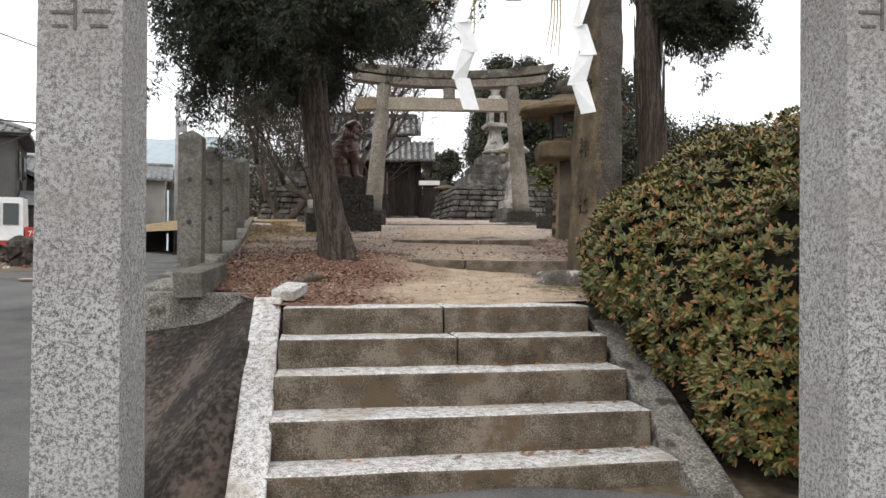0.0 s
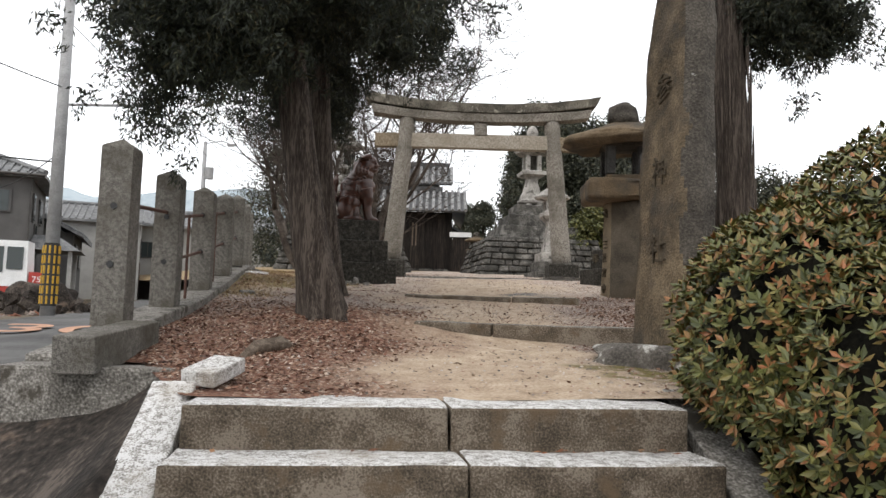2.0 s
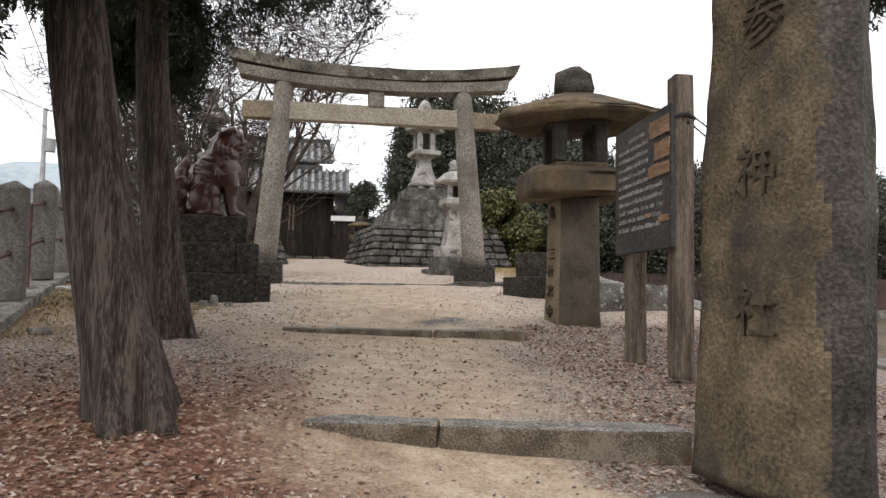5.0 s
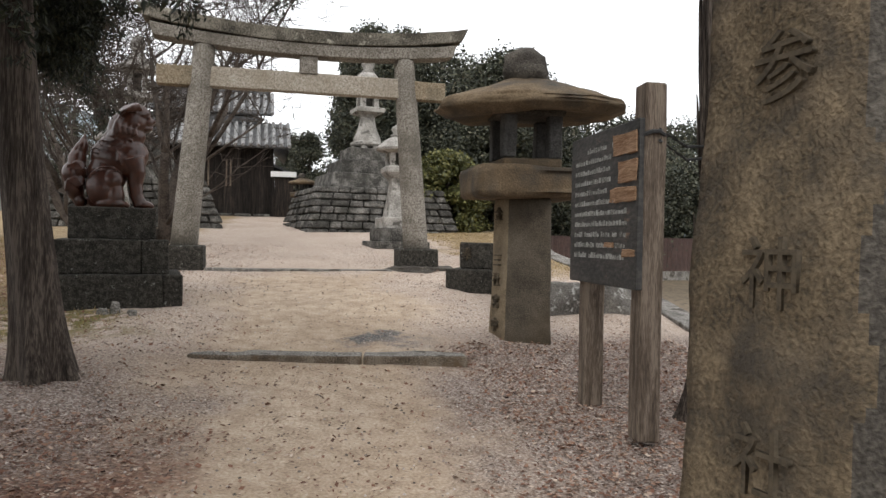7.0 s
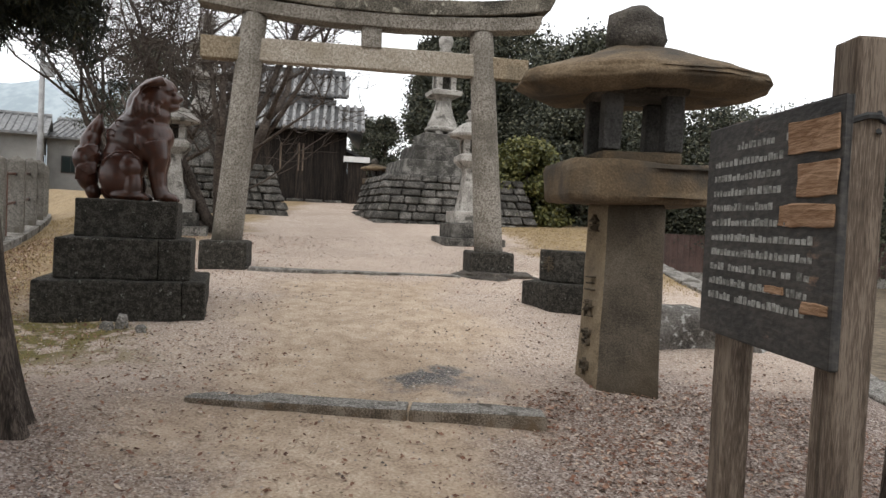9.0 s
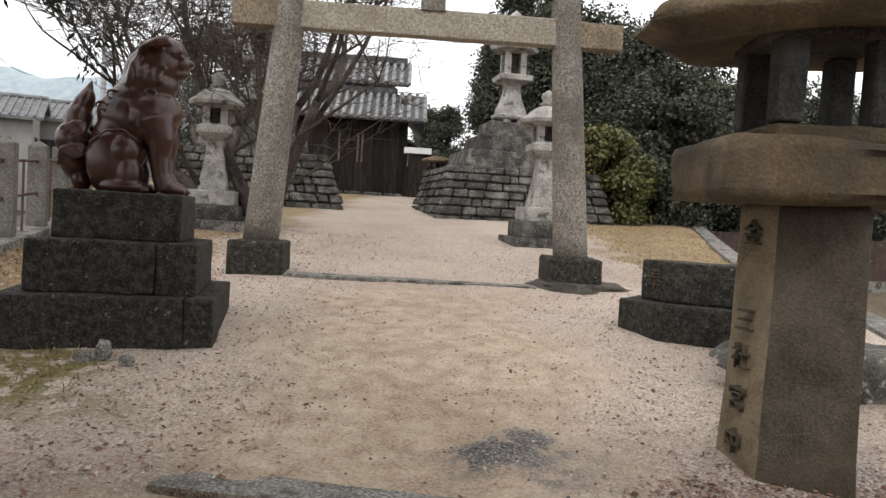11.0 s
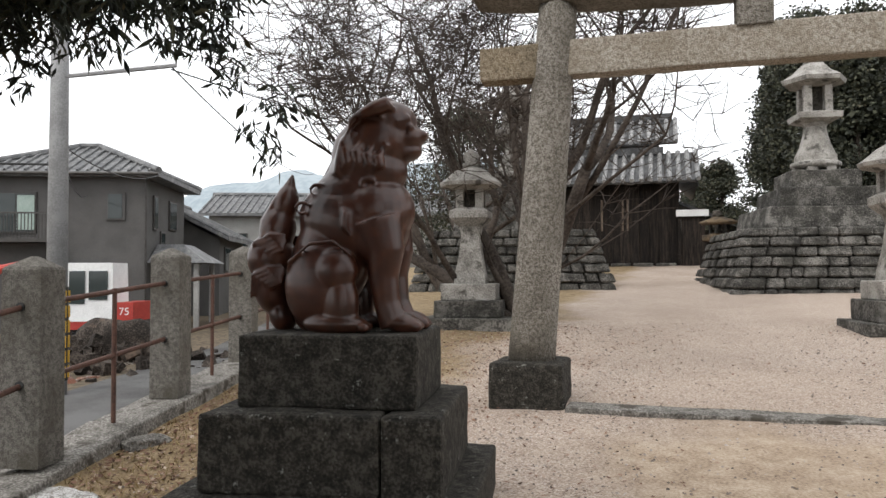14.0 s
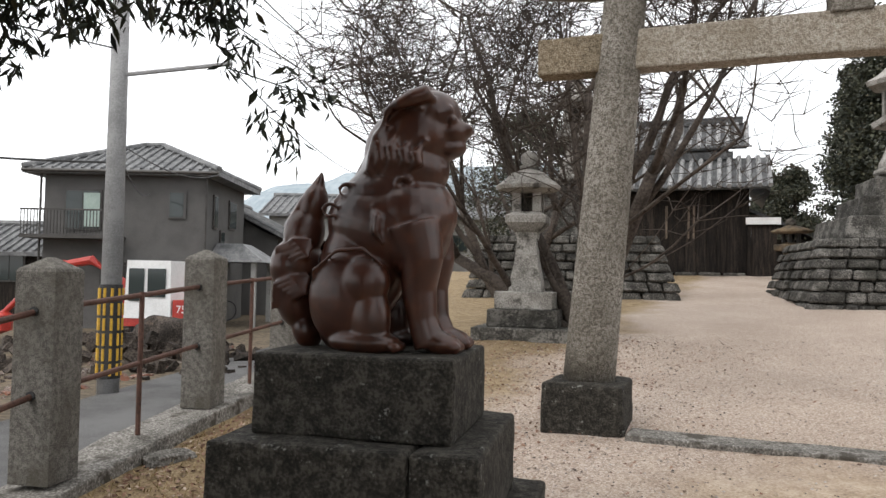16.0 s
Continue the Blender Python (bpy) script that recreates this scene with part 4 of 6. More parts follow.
crown2 += [(float(rngc.uniform(92, 118)), float(rngc.uniform(3.00, 3.26)), float(rngc.uniform(1.3, 1.9)), float(rngc.uniform(0.30, 0.40))) for _ in range(18)]
cypress(-1.26, 10.03, 1.52, (-0.085, 0.0), 6.0, 0.15, crown2, "straight cypress with grey bark beside the statue", 8, 300000)
crown3 = [(float(rngc.uniform(-60, 60)), float(rngc.uniform(3.0, 4.6)), float(rngc.uniform(0.5, 1.2)), float(rngc.uniform(0.0, 0.4))) for _ in range(12)]
cypress(3.0, 9.1, 1.38, (-0.02, 0.0), 5.5, 0.20, crown3, "old cypress with shaggy peeling bark and broken limbs", 12, 60000, True)


def bare_tree(x, y, z, label, seed, limbs, depth=4, r=0.13, length=1.6):
    rng = np.random.default_rng(seed)
    t = thing("bare_tree", x, y, z, 0, label, "tree", "bare trees")
    bm, tips = bmesh.new(), []
    for d, l in limbs:
        branch_net((0, 0, -0.1), d, l, r, depth, rng, bm, tips, 3, 0.20, 0.50, 4, 7, 0.20, 0.72)
    part("bare_limb", bm, TWIG, t, smooth=True)
    bm2 = bmesh.new()
    for p in tips:
        for _ in range(3):
            q = Vector(rng.normal(size=3))
            q.z = abs(q.z) * 0.6
            q.normalize()
            l = 0.35 + 0.4 * rng.random()
            m = p + q * l * 0.5 + Vector(rng.normal(size=3)) * 0.04
            add_tube(bm2, [p, m, p + q * l], [0.007, 0.005, 0.002], 3)
    part("fine_twig", bm2, TWIG, t)
    return t


bare_tree(-2.3, 19.6, 2.25, "bare cherry tree with several dark spreading limbs", 21, [((-0.6, 0, 1), 2.2), ((0.55, -0.1, 1), 2.4), ((-0.15, 0.4, 1), 2.2), ((-1.1, -0.1, 0.7), 2.1), ((0.1, -0.4, 1), 2.0)], 5, 0.13)
bare_tree(-5.2, 24.5, 2.3, "bare cherry tree with dense fine twigs", 33, [((-0.6, 0, 1), 2.4), ((0.6, 0, 1), 2.4), ((0.0, 0.4, 1), 2.3)], 4, 0.14)
bare_tree(-7.5, 33, 2.6, "bare tree with dense fine twigs", 44, [((-0.6, 0, 1), 2.8), ((0.6, 0, 1), 2.8), ((0.0, 0.4, 1), 2.6)], 4, 0.14)


def leafy_tree(x, y, z, height, width, label, seed, mat, count=2600, size=0.3, conical=False, trunk_h=0.4):
    rng = np.random.default_rng(seed)
    t = thing("evergreen_tree", x, y, z, 0, label, "tree", "evergreen trees")
    part("trunk", tube([(0, 0, -0.2), (0.05, 0, height * 0.5), (0, 0, height * 0.9)], [0.16, 0.11, 0.03], 8), BARK, t)
    cs = []
    n = 90
    for k in range(n):
        u = rng.random()
        h = height * (trunk_h + (1 - trunk_h) * u)
        w = width * ((1 - u) ** 0.8 if conical else math.sqrt(max(0.02, 1 - (2 * u - 0.9) ** 2 * 0.85)))
        a = rng.random() * 2 * math.pi
        rr = w * (0.35 + 0.65 * rng.random() ** 0.5)
        cs.append((math.cos(a) * rr, math.sin(a) * rr, h))
    v1, f1 = leaf_cloud([(a * 0.75, b * 0.75, c) for a, b, c in cs], count // 4, width * 0.3, size * 1.5, rng, 0.2, (1.0, 0.5))
    v, f = leaf_cloud(cs, count, width * 0.40, size, rng, 0.2, (1.0, 0.42))
    raw("crown", np.concatenate([v1, v]), np.concatenate([f1, f + len(v1)]), mat, t)
    return t


# ---- azalea bush ----
bush = thing("azalea_bush", 3.3, 4.2, 0.3, 0, "dense clipped azalea bush with reddish tips beside the steps", "bush")
rng = np.random.default_rng(77)
lobes = [(2.02, 5.05, 1.28, 0.60), (2.35, 4.55, 1.0, 0.70), (2.6, 5.2, 1.45, 0.80), (3.2, 5.0, 1.45, 0.95), (2.75, 4.3, 0.95, 0.85), (2.45, 3.95, 0.55, 0.55), (3.5, 4.2, 1.0, 1.05), (4.3, 4.8, 1.1, 1.1), (2.95, 3.75, 0.5, 0.6)]
cs, ns = [], []
for k in range(19000):
    lx, ly, lz, lr = lobes[int(rng.integers(0, len(lobes)))]
    q = rng.normal(size=3)
    q /= np.linalg.norm(q)
    q[2] = abs(q[2]) if q[2] < -0.75 else q[2]
    p = np.array((lx, ly, lz)) + q * lr * (0.90 + 0.13 * rng.random() + 0.06 * noise.noise((q[0] * 3, q[1] * 3, q[2] * 3 + lx)))
    if any((p[0] - a) ** 2 + (p[1] - b) ** 2 + (p[2] - c) ** 2 < (r * 0.82) ** 2 for a, b, c, r in lobes):
        continue
    cs.append(p - np.array((3.3, 4.2, 0.3)))
    ns.append(q)
for sx, sy, sz, sh in ((2.83, 4.6, 1.85, 0.36), (2.95, 4.7, 1.9, 0.30), (2.55, 4.8, 1.85, 0.16), (2.70, 4.5, 1.75, 0.18), (3.2, 4.5, 2.0, 0.2)):
    for k in range(34):
        cs.append(np.array((sx - 3.3, sy - 4.2, sz - 0.3 + sh * k / 33)) + rng.normal(0, 0.045, 3) * (1.2 - 0.6 * k / 33))
        ns.append(np.array((0, 0, 1.0)) + rng.normal(0, 0.5, 3))
cs, ns = np.array(cs), np.array(ns)
lv, lf = [], []
for c, q in zip(cs, ns):
    axis = Vector(q) + Vector((0, 0, 0.6))
    axis.normalize()
    e1 = axis.orthogonal().normalized()
    e2 = axis.cross(e1)
    turn = rng.random() * 6.28
    for i in range(7):
        a = turn + i * 2.4
        out = e1 * math.cos(a) + e2 * math.sin(a)
        d = (out + axis * (0.25 + 0.12 * i)).normalized()
        s = Vector(d.cross(axis)).normalized()
        l = 0.050 * (0.7 + 0.6 * rng.random())
        o = Vector(c)
        up = d.cross(s) * l * 0.08
        k = len(lv)
        lv += [o, o + d * l * 0.55 + s * l * 0.22 + up, o + d * l, o + d * l * 0.55 - s * l * 0.22 + up]
        lf.append((k, k + 1, k + 2, k + 3))
raw("leaves", lv, lf, AZALEA, bush, "green azalea leaves, some turned red")
# Solid balls added inside the lobes; their near-black colour paints the inner shade.
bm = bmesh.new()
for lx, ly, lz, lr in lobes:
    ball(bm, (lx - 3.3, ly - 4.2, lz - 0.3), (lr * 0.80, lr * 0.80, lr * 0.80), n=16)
BUSHSHADE = material("shaded_bush_inside", [(0.006, 0.006, 0.004), (0.018, 0.016, 0.010)], 9.0, 0.95, 0.6, 40)
part("inner_branching", worn(bm, 0, 0, 0.05, 4, 1), BUSHSHADE, bush)
bm = bmesh.new()
for k in range(24):
    a = k * 2.4
    add_tube(bm, [(0.12 * math.cos(a) - 0.3, 0.12 * math.sin(a), -0.2), (0.5 * math.cos(a) - 0.3, 0.5 * math.sin(a), 0.35), (0.9 * math.cos(a) - 0.3, 0.8 * math.sin(a), 0.8)], [0.02, 0.014, 0.006], 5)
part("stems", bm, BARK, bush)


# ---- stone-faced platforms with tall lanterns ----
def platform(x, y, z, yaw, w, d, h, label):
    """A battered base faced with rough stones in courses, and two smaller tiers on top."""
    t = thing("stone_platform", x, y, z, yaw, label, "platform", "stone platforms", "structure")
    part("core", box(-w / 2 + 0.08, w / 2 - 0.08, -d / 2 + 0.08, d / 2 - 0.08, -0.3, h - 0.02, 0, top=0.78), WALLSTONE, t)
    rows = 7
    srng = random.Random(int(x * 10) + 3)
    for side, (length, other) in enumerate(((w, d), (d, w), (w, d), (d, w))):
        if side == 2:
            continue
        m = Matrix.Rotation(side * math.pi / 2, 4, "Z")
        for k in range(rows):
            z0, z1 = h * (k / rows) ** 0.92, h * ((k + 1) / rows) ** 0.92
            s0, s1 = 1 - 0.2 * k / rows, 1 - 0.2 * (k + 1) / rows
            u = -length / 2 * s0
            while u < length / 2 * s0 - 0.05:
                ww = srng.uniform(0.20, 0.62)
                u2 = min(u + ww, length / 2 * s0)
                if length / 2 * s0 - u2 < 0.18:
                    u2 = length / 2 * s0
                bm = bmesh.new()
                g, out = 0.012, srng.uniform(-0.03, 0.04)
                ya, yb = -other / 2 * s0 - out, -other / 2 * s1 - out
                vs8 = [(u + g, ya + 0.2, z0 + g), (u2 - g, ya + 0.2, z0 + g), (u2 - g, ya, z0 + g), (u + g, ya, z0 + g), ((u + g) * s1 / s0, yb + 0.2, z1 - g), ((u2 - g) * s1 / s0, yb + 0.2, z1 - g), ((u2 - g) * s1 / s0, yb, z1 - g), ((u + g) * s1 / s0, yb, z1 - g)]
                v = [bm.verts.new(m @ Vector(c)) for c in vs8]
                for f in ((0, 1, 2, 3), (7, 6, 5, 4), (0, 4, 5, 1), (1, 5, 6, 2), (2, 6, 7, 3), (3, 7, 4, 0)):
                    bm.faces.new([v[i] for i in f])
                bmesh.ops.recalc_face_normals(bm, faces=bm.faces[:])
                part("facing_stone", worn(bm, 0.03, 1, 0.022, 3.5, u + k, 1), WALLSTONE, t)
                u = u2
    part("second_tier", box(-w * 0.30, w * 0.30, -d * 0.30, d * 0.30, h, h + 0.42, 0.03, 4, 0.02, 3, 2, 0.94), WALLSTONE, t)
    part("third_tier", box(-w * 0.22, w * 0.22, -d * 0.22, d * 0.22, h + 0.42, h + 0.80, 0.03, 4, 0.02, 3, 3, 0.96), WALLSTONE, t)
    part("fourth_tier", box(-w * 0.15, w * 0.15, -d * 0.16, d * 0.16, h + 0.80, h + 1.16, 0.03, 4, 0.015, 3, 4, 0.97), WALLSTONE, t)
    return t


def bell_lantern(x, y, z, yaw, k, label, group):
    """A tall granite lantern: round foot ring, bell-shaped shaft, square slab, fire box, curved roof and onion finial."""
    t = thing("stone_lantern", x, y, z, yaw, label, "stone lantern", group)
    q = math.pi / 4
    for i in range(6):
        a = i * math.pi / 3
        part("foot", box(0.34 * math.cos(a) - 0.09, 0.34 * math.cos(a) + 0.09, 0.34 * math.sin(a) - 0.09, 0.34 * math.sin(a) + 0.09, 0, 0.035 * k, 0.02), PALELANTERN, t)
    part("foot_ring", lathe([(0.40, 0.03 * k), (0.47, 0.045 * k), (0.47, 0.07 * k), (0.38, 0.085 * k)], 20), PALELANTERN, t, smooth=True)
    part("shaft", lathe([(0.40, 0.085 * k), (0.39, 0.12 * k), (0.30, 0.19 * k), (0.235, 0.27 * k), (0.21, 0.33 * k), (0.26, 0.36 * k)], 8, q / 2, 0.01), PALELANTERN, t)
    part("slab", lathe([(0.30, 0.355 * k), (0.56, 0.38 * k), (0.58, 0.42 * k), (0.40, 0.435 * k)], 4, q, 0.015), PALELANTERN, t)
    for i in range(4):
        a = q + i * math.pi / 2
        cx, cy = math.cos(a) * 0.27, math.sin(a) * 0.27
        part("fire_box_post", box(cx - 0.07, cx + 0.07, cy - 0.07, cy + 0.07, 0.43 * k, 0.625 * k, 0.01), PALELANTERN, t)
    part("fire_box_core", lathe([(0.16, 0.43 * k), (0.16, 0.62 * k)], 4, q), DARKSTONE, t)
    part("roof", lathe([(0.34, 0.62 * k), (0.60, 0.645 * k), (0.63, 0.675 * k), (0.42, 0.72 * k), (0.22, 0.79 * k)], 6, 0, 0.012), PALELANTERN, t)
    part("finial", lathe([(0.14, 0.785 * k), (0.20, 0.80 * k), (0.13, 0.83 * k), (0.19, 0.87 * k), (0.20, 0.92 * k), (0.12, 0.97 * k), (0.02, 1.0 * k)], 14), PALELANTERN, t, smooth=True)
    return t


def pale_lantern(x, y, z, yaw, height, tiers, label, group):
    """A carved granite lantern: square bases, waisted shaft, platform, open fire box, curved roof and finial."""
    t = thing("stone_lantern", x, y, z, yaw, label, "stone lantern", group)
    k = height
    zz, q = 0.0, math.pi / 4
    for w, h in tiers:
        part("base_tier", box(-w / 2 * k, w / 2 * k, -w / 2 * k, w / 2 * k, zz * k, (zz + h) * k, 0.015, 3, 0.008, 4, w), WALLSTONE if w > 0.3 else PALELANTERN, t)
        zz += h
    top = 1.0 - zz
    f = lambda a: (zz + top * a) * k
    r = 0.105 * k
    part("shaft", lathe([(r * 1.15, f(0)), (r * 1.1, f(0.06)), (r * 0.80, f(0.22)), (r * 0.66, f(0.36)), (r * 0.82, f(0.42))], 4, q, 0.012), PALELANTERN, t)
    part("platform", lathe([(r * 0.9, f(0.42)), (r * 1.42, f(0.48)), (r * 1.42, f(0.53)), (r * 0.9, f(0.56))], 4, q, 0.01), PALELANTERN, t)
    for i in range(4):
        a = q + i * math.pi / 2
        cx, cy = math.cos(a) * r * 0.72, math.sin(a) * r * 0.72
        part("fire_box_post", box(cx - r * 0.2, cx + r * 0.2, cy - r * 0.2, cy + r * 0.2, f(0.56), f(0.70), 0.006), PALELANTERN, t)
    part("fire_box_core", lathe([(r * 0.42, f(0.56)), (r * 0.42, f(0.70))], 4, q), DARKSTONE, t)
    part("roof", lathe([(r * 0.9, f(0.69)), (r * 1.62, f(0.715)), (r * 1.68, f(0.74)), (r * 1.30, f(0.78)), (r * 0.9, f(0.83)), (r * 0.5, f(0.86))], 12, q, 0.008, 0.006, 3), PALELANTERN, t)
    part("finial", lathe([(r * 0.42, f(0.855)), (r * 0.55, f(0.88)), (r * 0.30, f(0.90)), (r * 0.48, f(0.94)), (r * 0.36, f(0.97)), (r * 0.04, f(1.0))], 12, 0), PALELANTERN, t, smooth=True)
    return t


platform(1.93, 26.4, 2.45, 12, 4.3, 4.0, 1.35, "battered platform of rough grey stones beside the path")
bell_lantern(1.93, 26.4, 4.96, 12, 2.78, "tall pale granite lantern on a stone platform", "tall platform lanterns")
platform(-4.35, 26.6, 2.55, 12, 4.3, 4.0, 1.35, "battered platform of rough dark stones behind bare trees")
bell_lantern(-4.35, 26.6, 5.06, 12, 2.85, "tall granite lantern half hidden by bare branches", "tall platform lanterns")
pale_lantern(-3.06, 19.4, 2.22, 10, 2.44, [(0.50, 0.07), (0.36, 0.09), (0.30, 0.09)], "weathered granite lantern on stepped base near the statue", "path lanterns")
pale_lantern(2.06, 19.65, 2.25, 10, 2.46, [(0.44, 0.06), (0.34, 0.10), (0.27, 0.09)], "weathered granite lantern on stepped base beyond the torii", "path lanterns")


# ---- shrine hall ----
# Whitish rolls over dark tile: bright ridges and shaded valleys put into colour.
ROLLTILE = material("pale_lit_tile_roll", [(0.10, 0.10, 0.10), (0.22, 0.22, 0.218), (0.36, 0.355, 0.35)], 5.0, 0.6, 0.3, 30)
HALLTILE = material("dark_old_roof_tile", [(0.020, 0.020, 0.021), (0.045, 0.046, 0.047), (0.10, 0.10, 0.10)], 4.0, 0.6, 0.3, 30)
hall = thing("shrine_hall", -3.4, 36.0, 3.12, 4, "dark timber shrine building with two-tier grey tile roof", "building")
part("wall", box(-2.6, 2.2, -1.9, 2.4, 0, 2.7, 0.01), DARKWOOD, hall)
for k in range(16):
    part("wall_board", box(-2.6 + 0.3 * k, -2.6 + 0.3 * k + 0.285, -1.96, -1.90, 0.15, 2.6, 0.004, segs=1), DARKWOOD, hall)


def tile_roof(t, x0, x1, y_eave, z_eave, y_top, z_top, pitch=0.27, mat=HALLTILE):
    """One slope of round-ridged tiles running from eave to top."""
    n = max(2, int(abs(x1 - x0) / pitch))
    d = Vector((0, y_top - y_eave, z_top - z_eave))
    up = Vector((0, -d.z, d.y)).normalized()
    up = -up if up.z < 0 else up
    bm = bmesh.new()
    c = [Vector((x0, y_eave, z_eave)), Vector((x1, y_eave, z_eave)), Vector((x1, y_top, z_top)), Vector((x0, y_top, z_top))]
    v = [bm.verts.new(p) for p in c] + [bm.verts.new(p - up * 0.08) for p in c]
    for f in ((0, 1, 2, 3), (7, 6, 5, 4), (0, 4, 5, 1), (1, 5, 6, 2), (2, 6, 7, 3), (3, 7, 4, 0)):
        bm.faces.new([v[i] for i in f])
    bmesh.ops.recalc_face_normals(bm, faces=bm.faces[:])
    part("roof_slope", bm, mat, t)
    for i in range(n + 1):
        x = x0 + (x1 - x0) * i / n
        a, b = Vector((x, y_eave - 0.03, z_eave)) + up * 0.03, Vector((x, y_top, z_top)) + up * 0.03
        part("tile_roll", tube([a, (a + b) / 2 - up * 0.03, b], 0.075, 6), ROLLTILE, t)


tile_roof(hall, -3.1, 2.75, -2.6, 2.68, -0.9, 3.78)
tile_roof(hall, -2.4, 2.15, -1.15, 4.1, 0.3, 5.12)
part("attic_wall", box(-2.3, 1.5, -0.80, 1.2, 3.5, 4.2, 0.0), PALEWALL, hall)
part("ridge", box(-2.5, 2.05, 0.15, 0.45, 5.08, 5.32, 0.03), HALLTILE, hall)
part("ridge", box(-2.5, 1.75, -1.05, -0.82, 3.74, 3.98, 0.03), HALLTILE, hall)
bm = bmesh.new()
pr = [(1.62, -0.95, 4.0), (1.62, 1.55, 4.0), (1.62, 0.3, 5.05)]
v = [bm.verts.new(c) for c in pr] + [bm.verts.new((x - 3.9, y, z)) for x, y, z in pr]
for f in ((0, 1, 2), (5, 4, 3), (0, 3, 4, 1), (1, 4, 5, 2), (2, 5, 3, 0)):
    bm.faces.new([v[i] for i in f])
bmesh.ops.recalc_face_normals(bm, faces=bm.faces[:])
part("gable", bm, PALEWALL, hall)
bm = bmesh.new()
c = [(2.75, -2.6, 2.62), (2.75, 3.0, 2.62), (1.5, 1.6, 3.8), (1.5, -0.9, 3.8)]
v = [bm.verts.new(p) for p in c] + [bm.verts.new((x, y, z - 0.09)) for x, y, z in c]
for f in ((0, 1, 2, 3), (7, 6, 5, 4), (0, 4, 5, 1), (1, 5, 6, 2), (2, 6, 7, 3), (3, 7, 4, 0)):
    bm.faces.new([v[i] for i in f])
bmesh.ops.recalc_face_normals(bm, faces=bm.faces[:])
part("roof_end", bm, HALLTILE, hall)
bm = bmesh.new()
c = [(2.15, -1.7, 2.15), (2.15, 1.6, 2.15), (4.4, 1.6, 1.15), (4.4, -1.7, 1.15)]
v = [bm.verts.new(p) for p in c] + [bm.verts.new((x, y, z - 0.10)) for x, y, z in c]
for f in ((0, 1, 2, 3), (7, 6, 5, 4), (0, 4, 5, 1), (1, 5, 6, 2), (2, 6, 7, 3), (3, 7, 4, 0)):
    bm.faces.new([v[i] for i in f])
bmesh.ops.recalc_face_normals(bm, faces=bm.faces[:])
part("lean_to_roof", bm, HALLTILE, hall)
part("lean_to_wall", box(2.2, 4.1, -1.4, 1.4, 0, 1.2, 0.01, lean=(0, 0)), DARKWOOD, hall)
part("door_post", box(2.16, 2.24, -2.2, -2.12, 0, 1.72, 0.005), DARKWOOD, hall)
part("door_lintel", box(2.10, 3.05, -2.26, -2.02, 1.60, 1.80, 0.01), WHITE, hall, "white painted lintel board")
part("lattice_door", box(2.25, 2.95, -2.15, -2.10, 0.05, 1.6, 0.005), DARKWOOD, hall)
for x in (-0.2, 0.45, 0.6):
    part("wall_batten", box(x, x + 0.06, -2.0, -1.955, 1.2, 2.2, 0.004), WOOD, hall)
for k in range(7):
    part("foundation_stone", box(-2.6 + 0.68 * k, -2.0 + 0.68 * k, -2.35, -2.02, -0.15, 0.16, 0.03, 2, 0.02, 3, k), WALLSTONE, hall)


# ---- two-storey house ----
house = thing("two_storey_house", -18.55, 26.75, 1.0, 25.3, "grey two-storey house with hipped tile roof", "house")
W, D, H = 6.0, 5.0, 5.1
part("wall", box(-W / 2 + 0.5, W / 2 - 0.5, 0.4, D, -0.3, H, 0.01), STUCCO, house)


def hip_roof(t, x0, x1, y0, y1, z, rise, mat, pitch=0.3):
    bm = bmesh.new()
    m = (y1 - y0) / 2
    c = [(x0, y0, z), (x1, y0, z), (x1, y1, z), (x0, y1, z), (x0 + m, y0 + m, z + rise), (x1 - m, y0 + m, z + rise)] if x1 - x0 > 2 * m + 0.2 else [(x0, y0, z), (x1, y0, z), (x1, y1, z), (x0, y1, z), ((x0 + x1) / 2 - 0.6, y0 + m, z + rise), ((x0 + x1) / 2 + 0.6, y0 + m, z + rise)]
    v = [bm.verts.new(p) for p in c]
    lo = [bm.verts.new((p[0], p[1], p[2] - 0.14)) for p in c[:4]]
    for f in ((0, 1, 5, 4), (1, 2, 5), (2, 3, 4, 5), (3, 0, 4)):
        bm.faces.new([v[i] for i in f])
    for i in range(4):
        j = (i + 1) % 4
        bm.faces.new((lo[i], lo[j], v[j], v[i]))
    bm.faces.new(lo[::-1])
    part("roof", bm, mat, t)
    n = int((x1 - x0) / pitch)
    for i in range(n + 1):
        x = x0 + (x1 - x0) * i / n
        k = min(1.0, (x - x0) / (c[4][0] - x0), (x1 - x) / (x1 - c[5][0]))
        if k > 0.03:
            part("tile_roll", tube([(x, y0 + 0.02, z + 0.03), (x, y0 + m * k, z + rise * k + 0.03)], 0.05, 5), mat, t)
    for a, b in ((0, 4), (1, 5), (4, 5), (2, 5)):
        part("hip_ridge", tube([Vector(c[a]) + Vector((0, 0, 0.05)), Vector(c[b]) + Vector((0, 0, 0.05))], 0.11, 8), mat, t)


hip_roof(house, -W / 2, W / 2, 0, D + 0.4, H, 1.15, TILE)

# ---- utility pole ----
pole = thing("utility_pole", -9.9, 18.9, road_z(18.9) - 0.02, 0, "tall grey concrete utility pole with a steel arm", "utility pole")
part("pole", tube([(0, 0, 0), (0, 0, 9.5)], [0.17, 0.11], 16), STEELGREY, pole, smooth=True)
part("arm", tube([(0, 0, 5.15), (1.9, 0.5, 5.28)], 0.035, 6), STEELGREY, pole)
part("hazard_sleeve", tube([(0, 0, 0.25), (0, 0, 1.75)], [0.178, 0.174], 16), BLACK, pole, "black plastic sleeve")
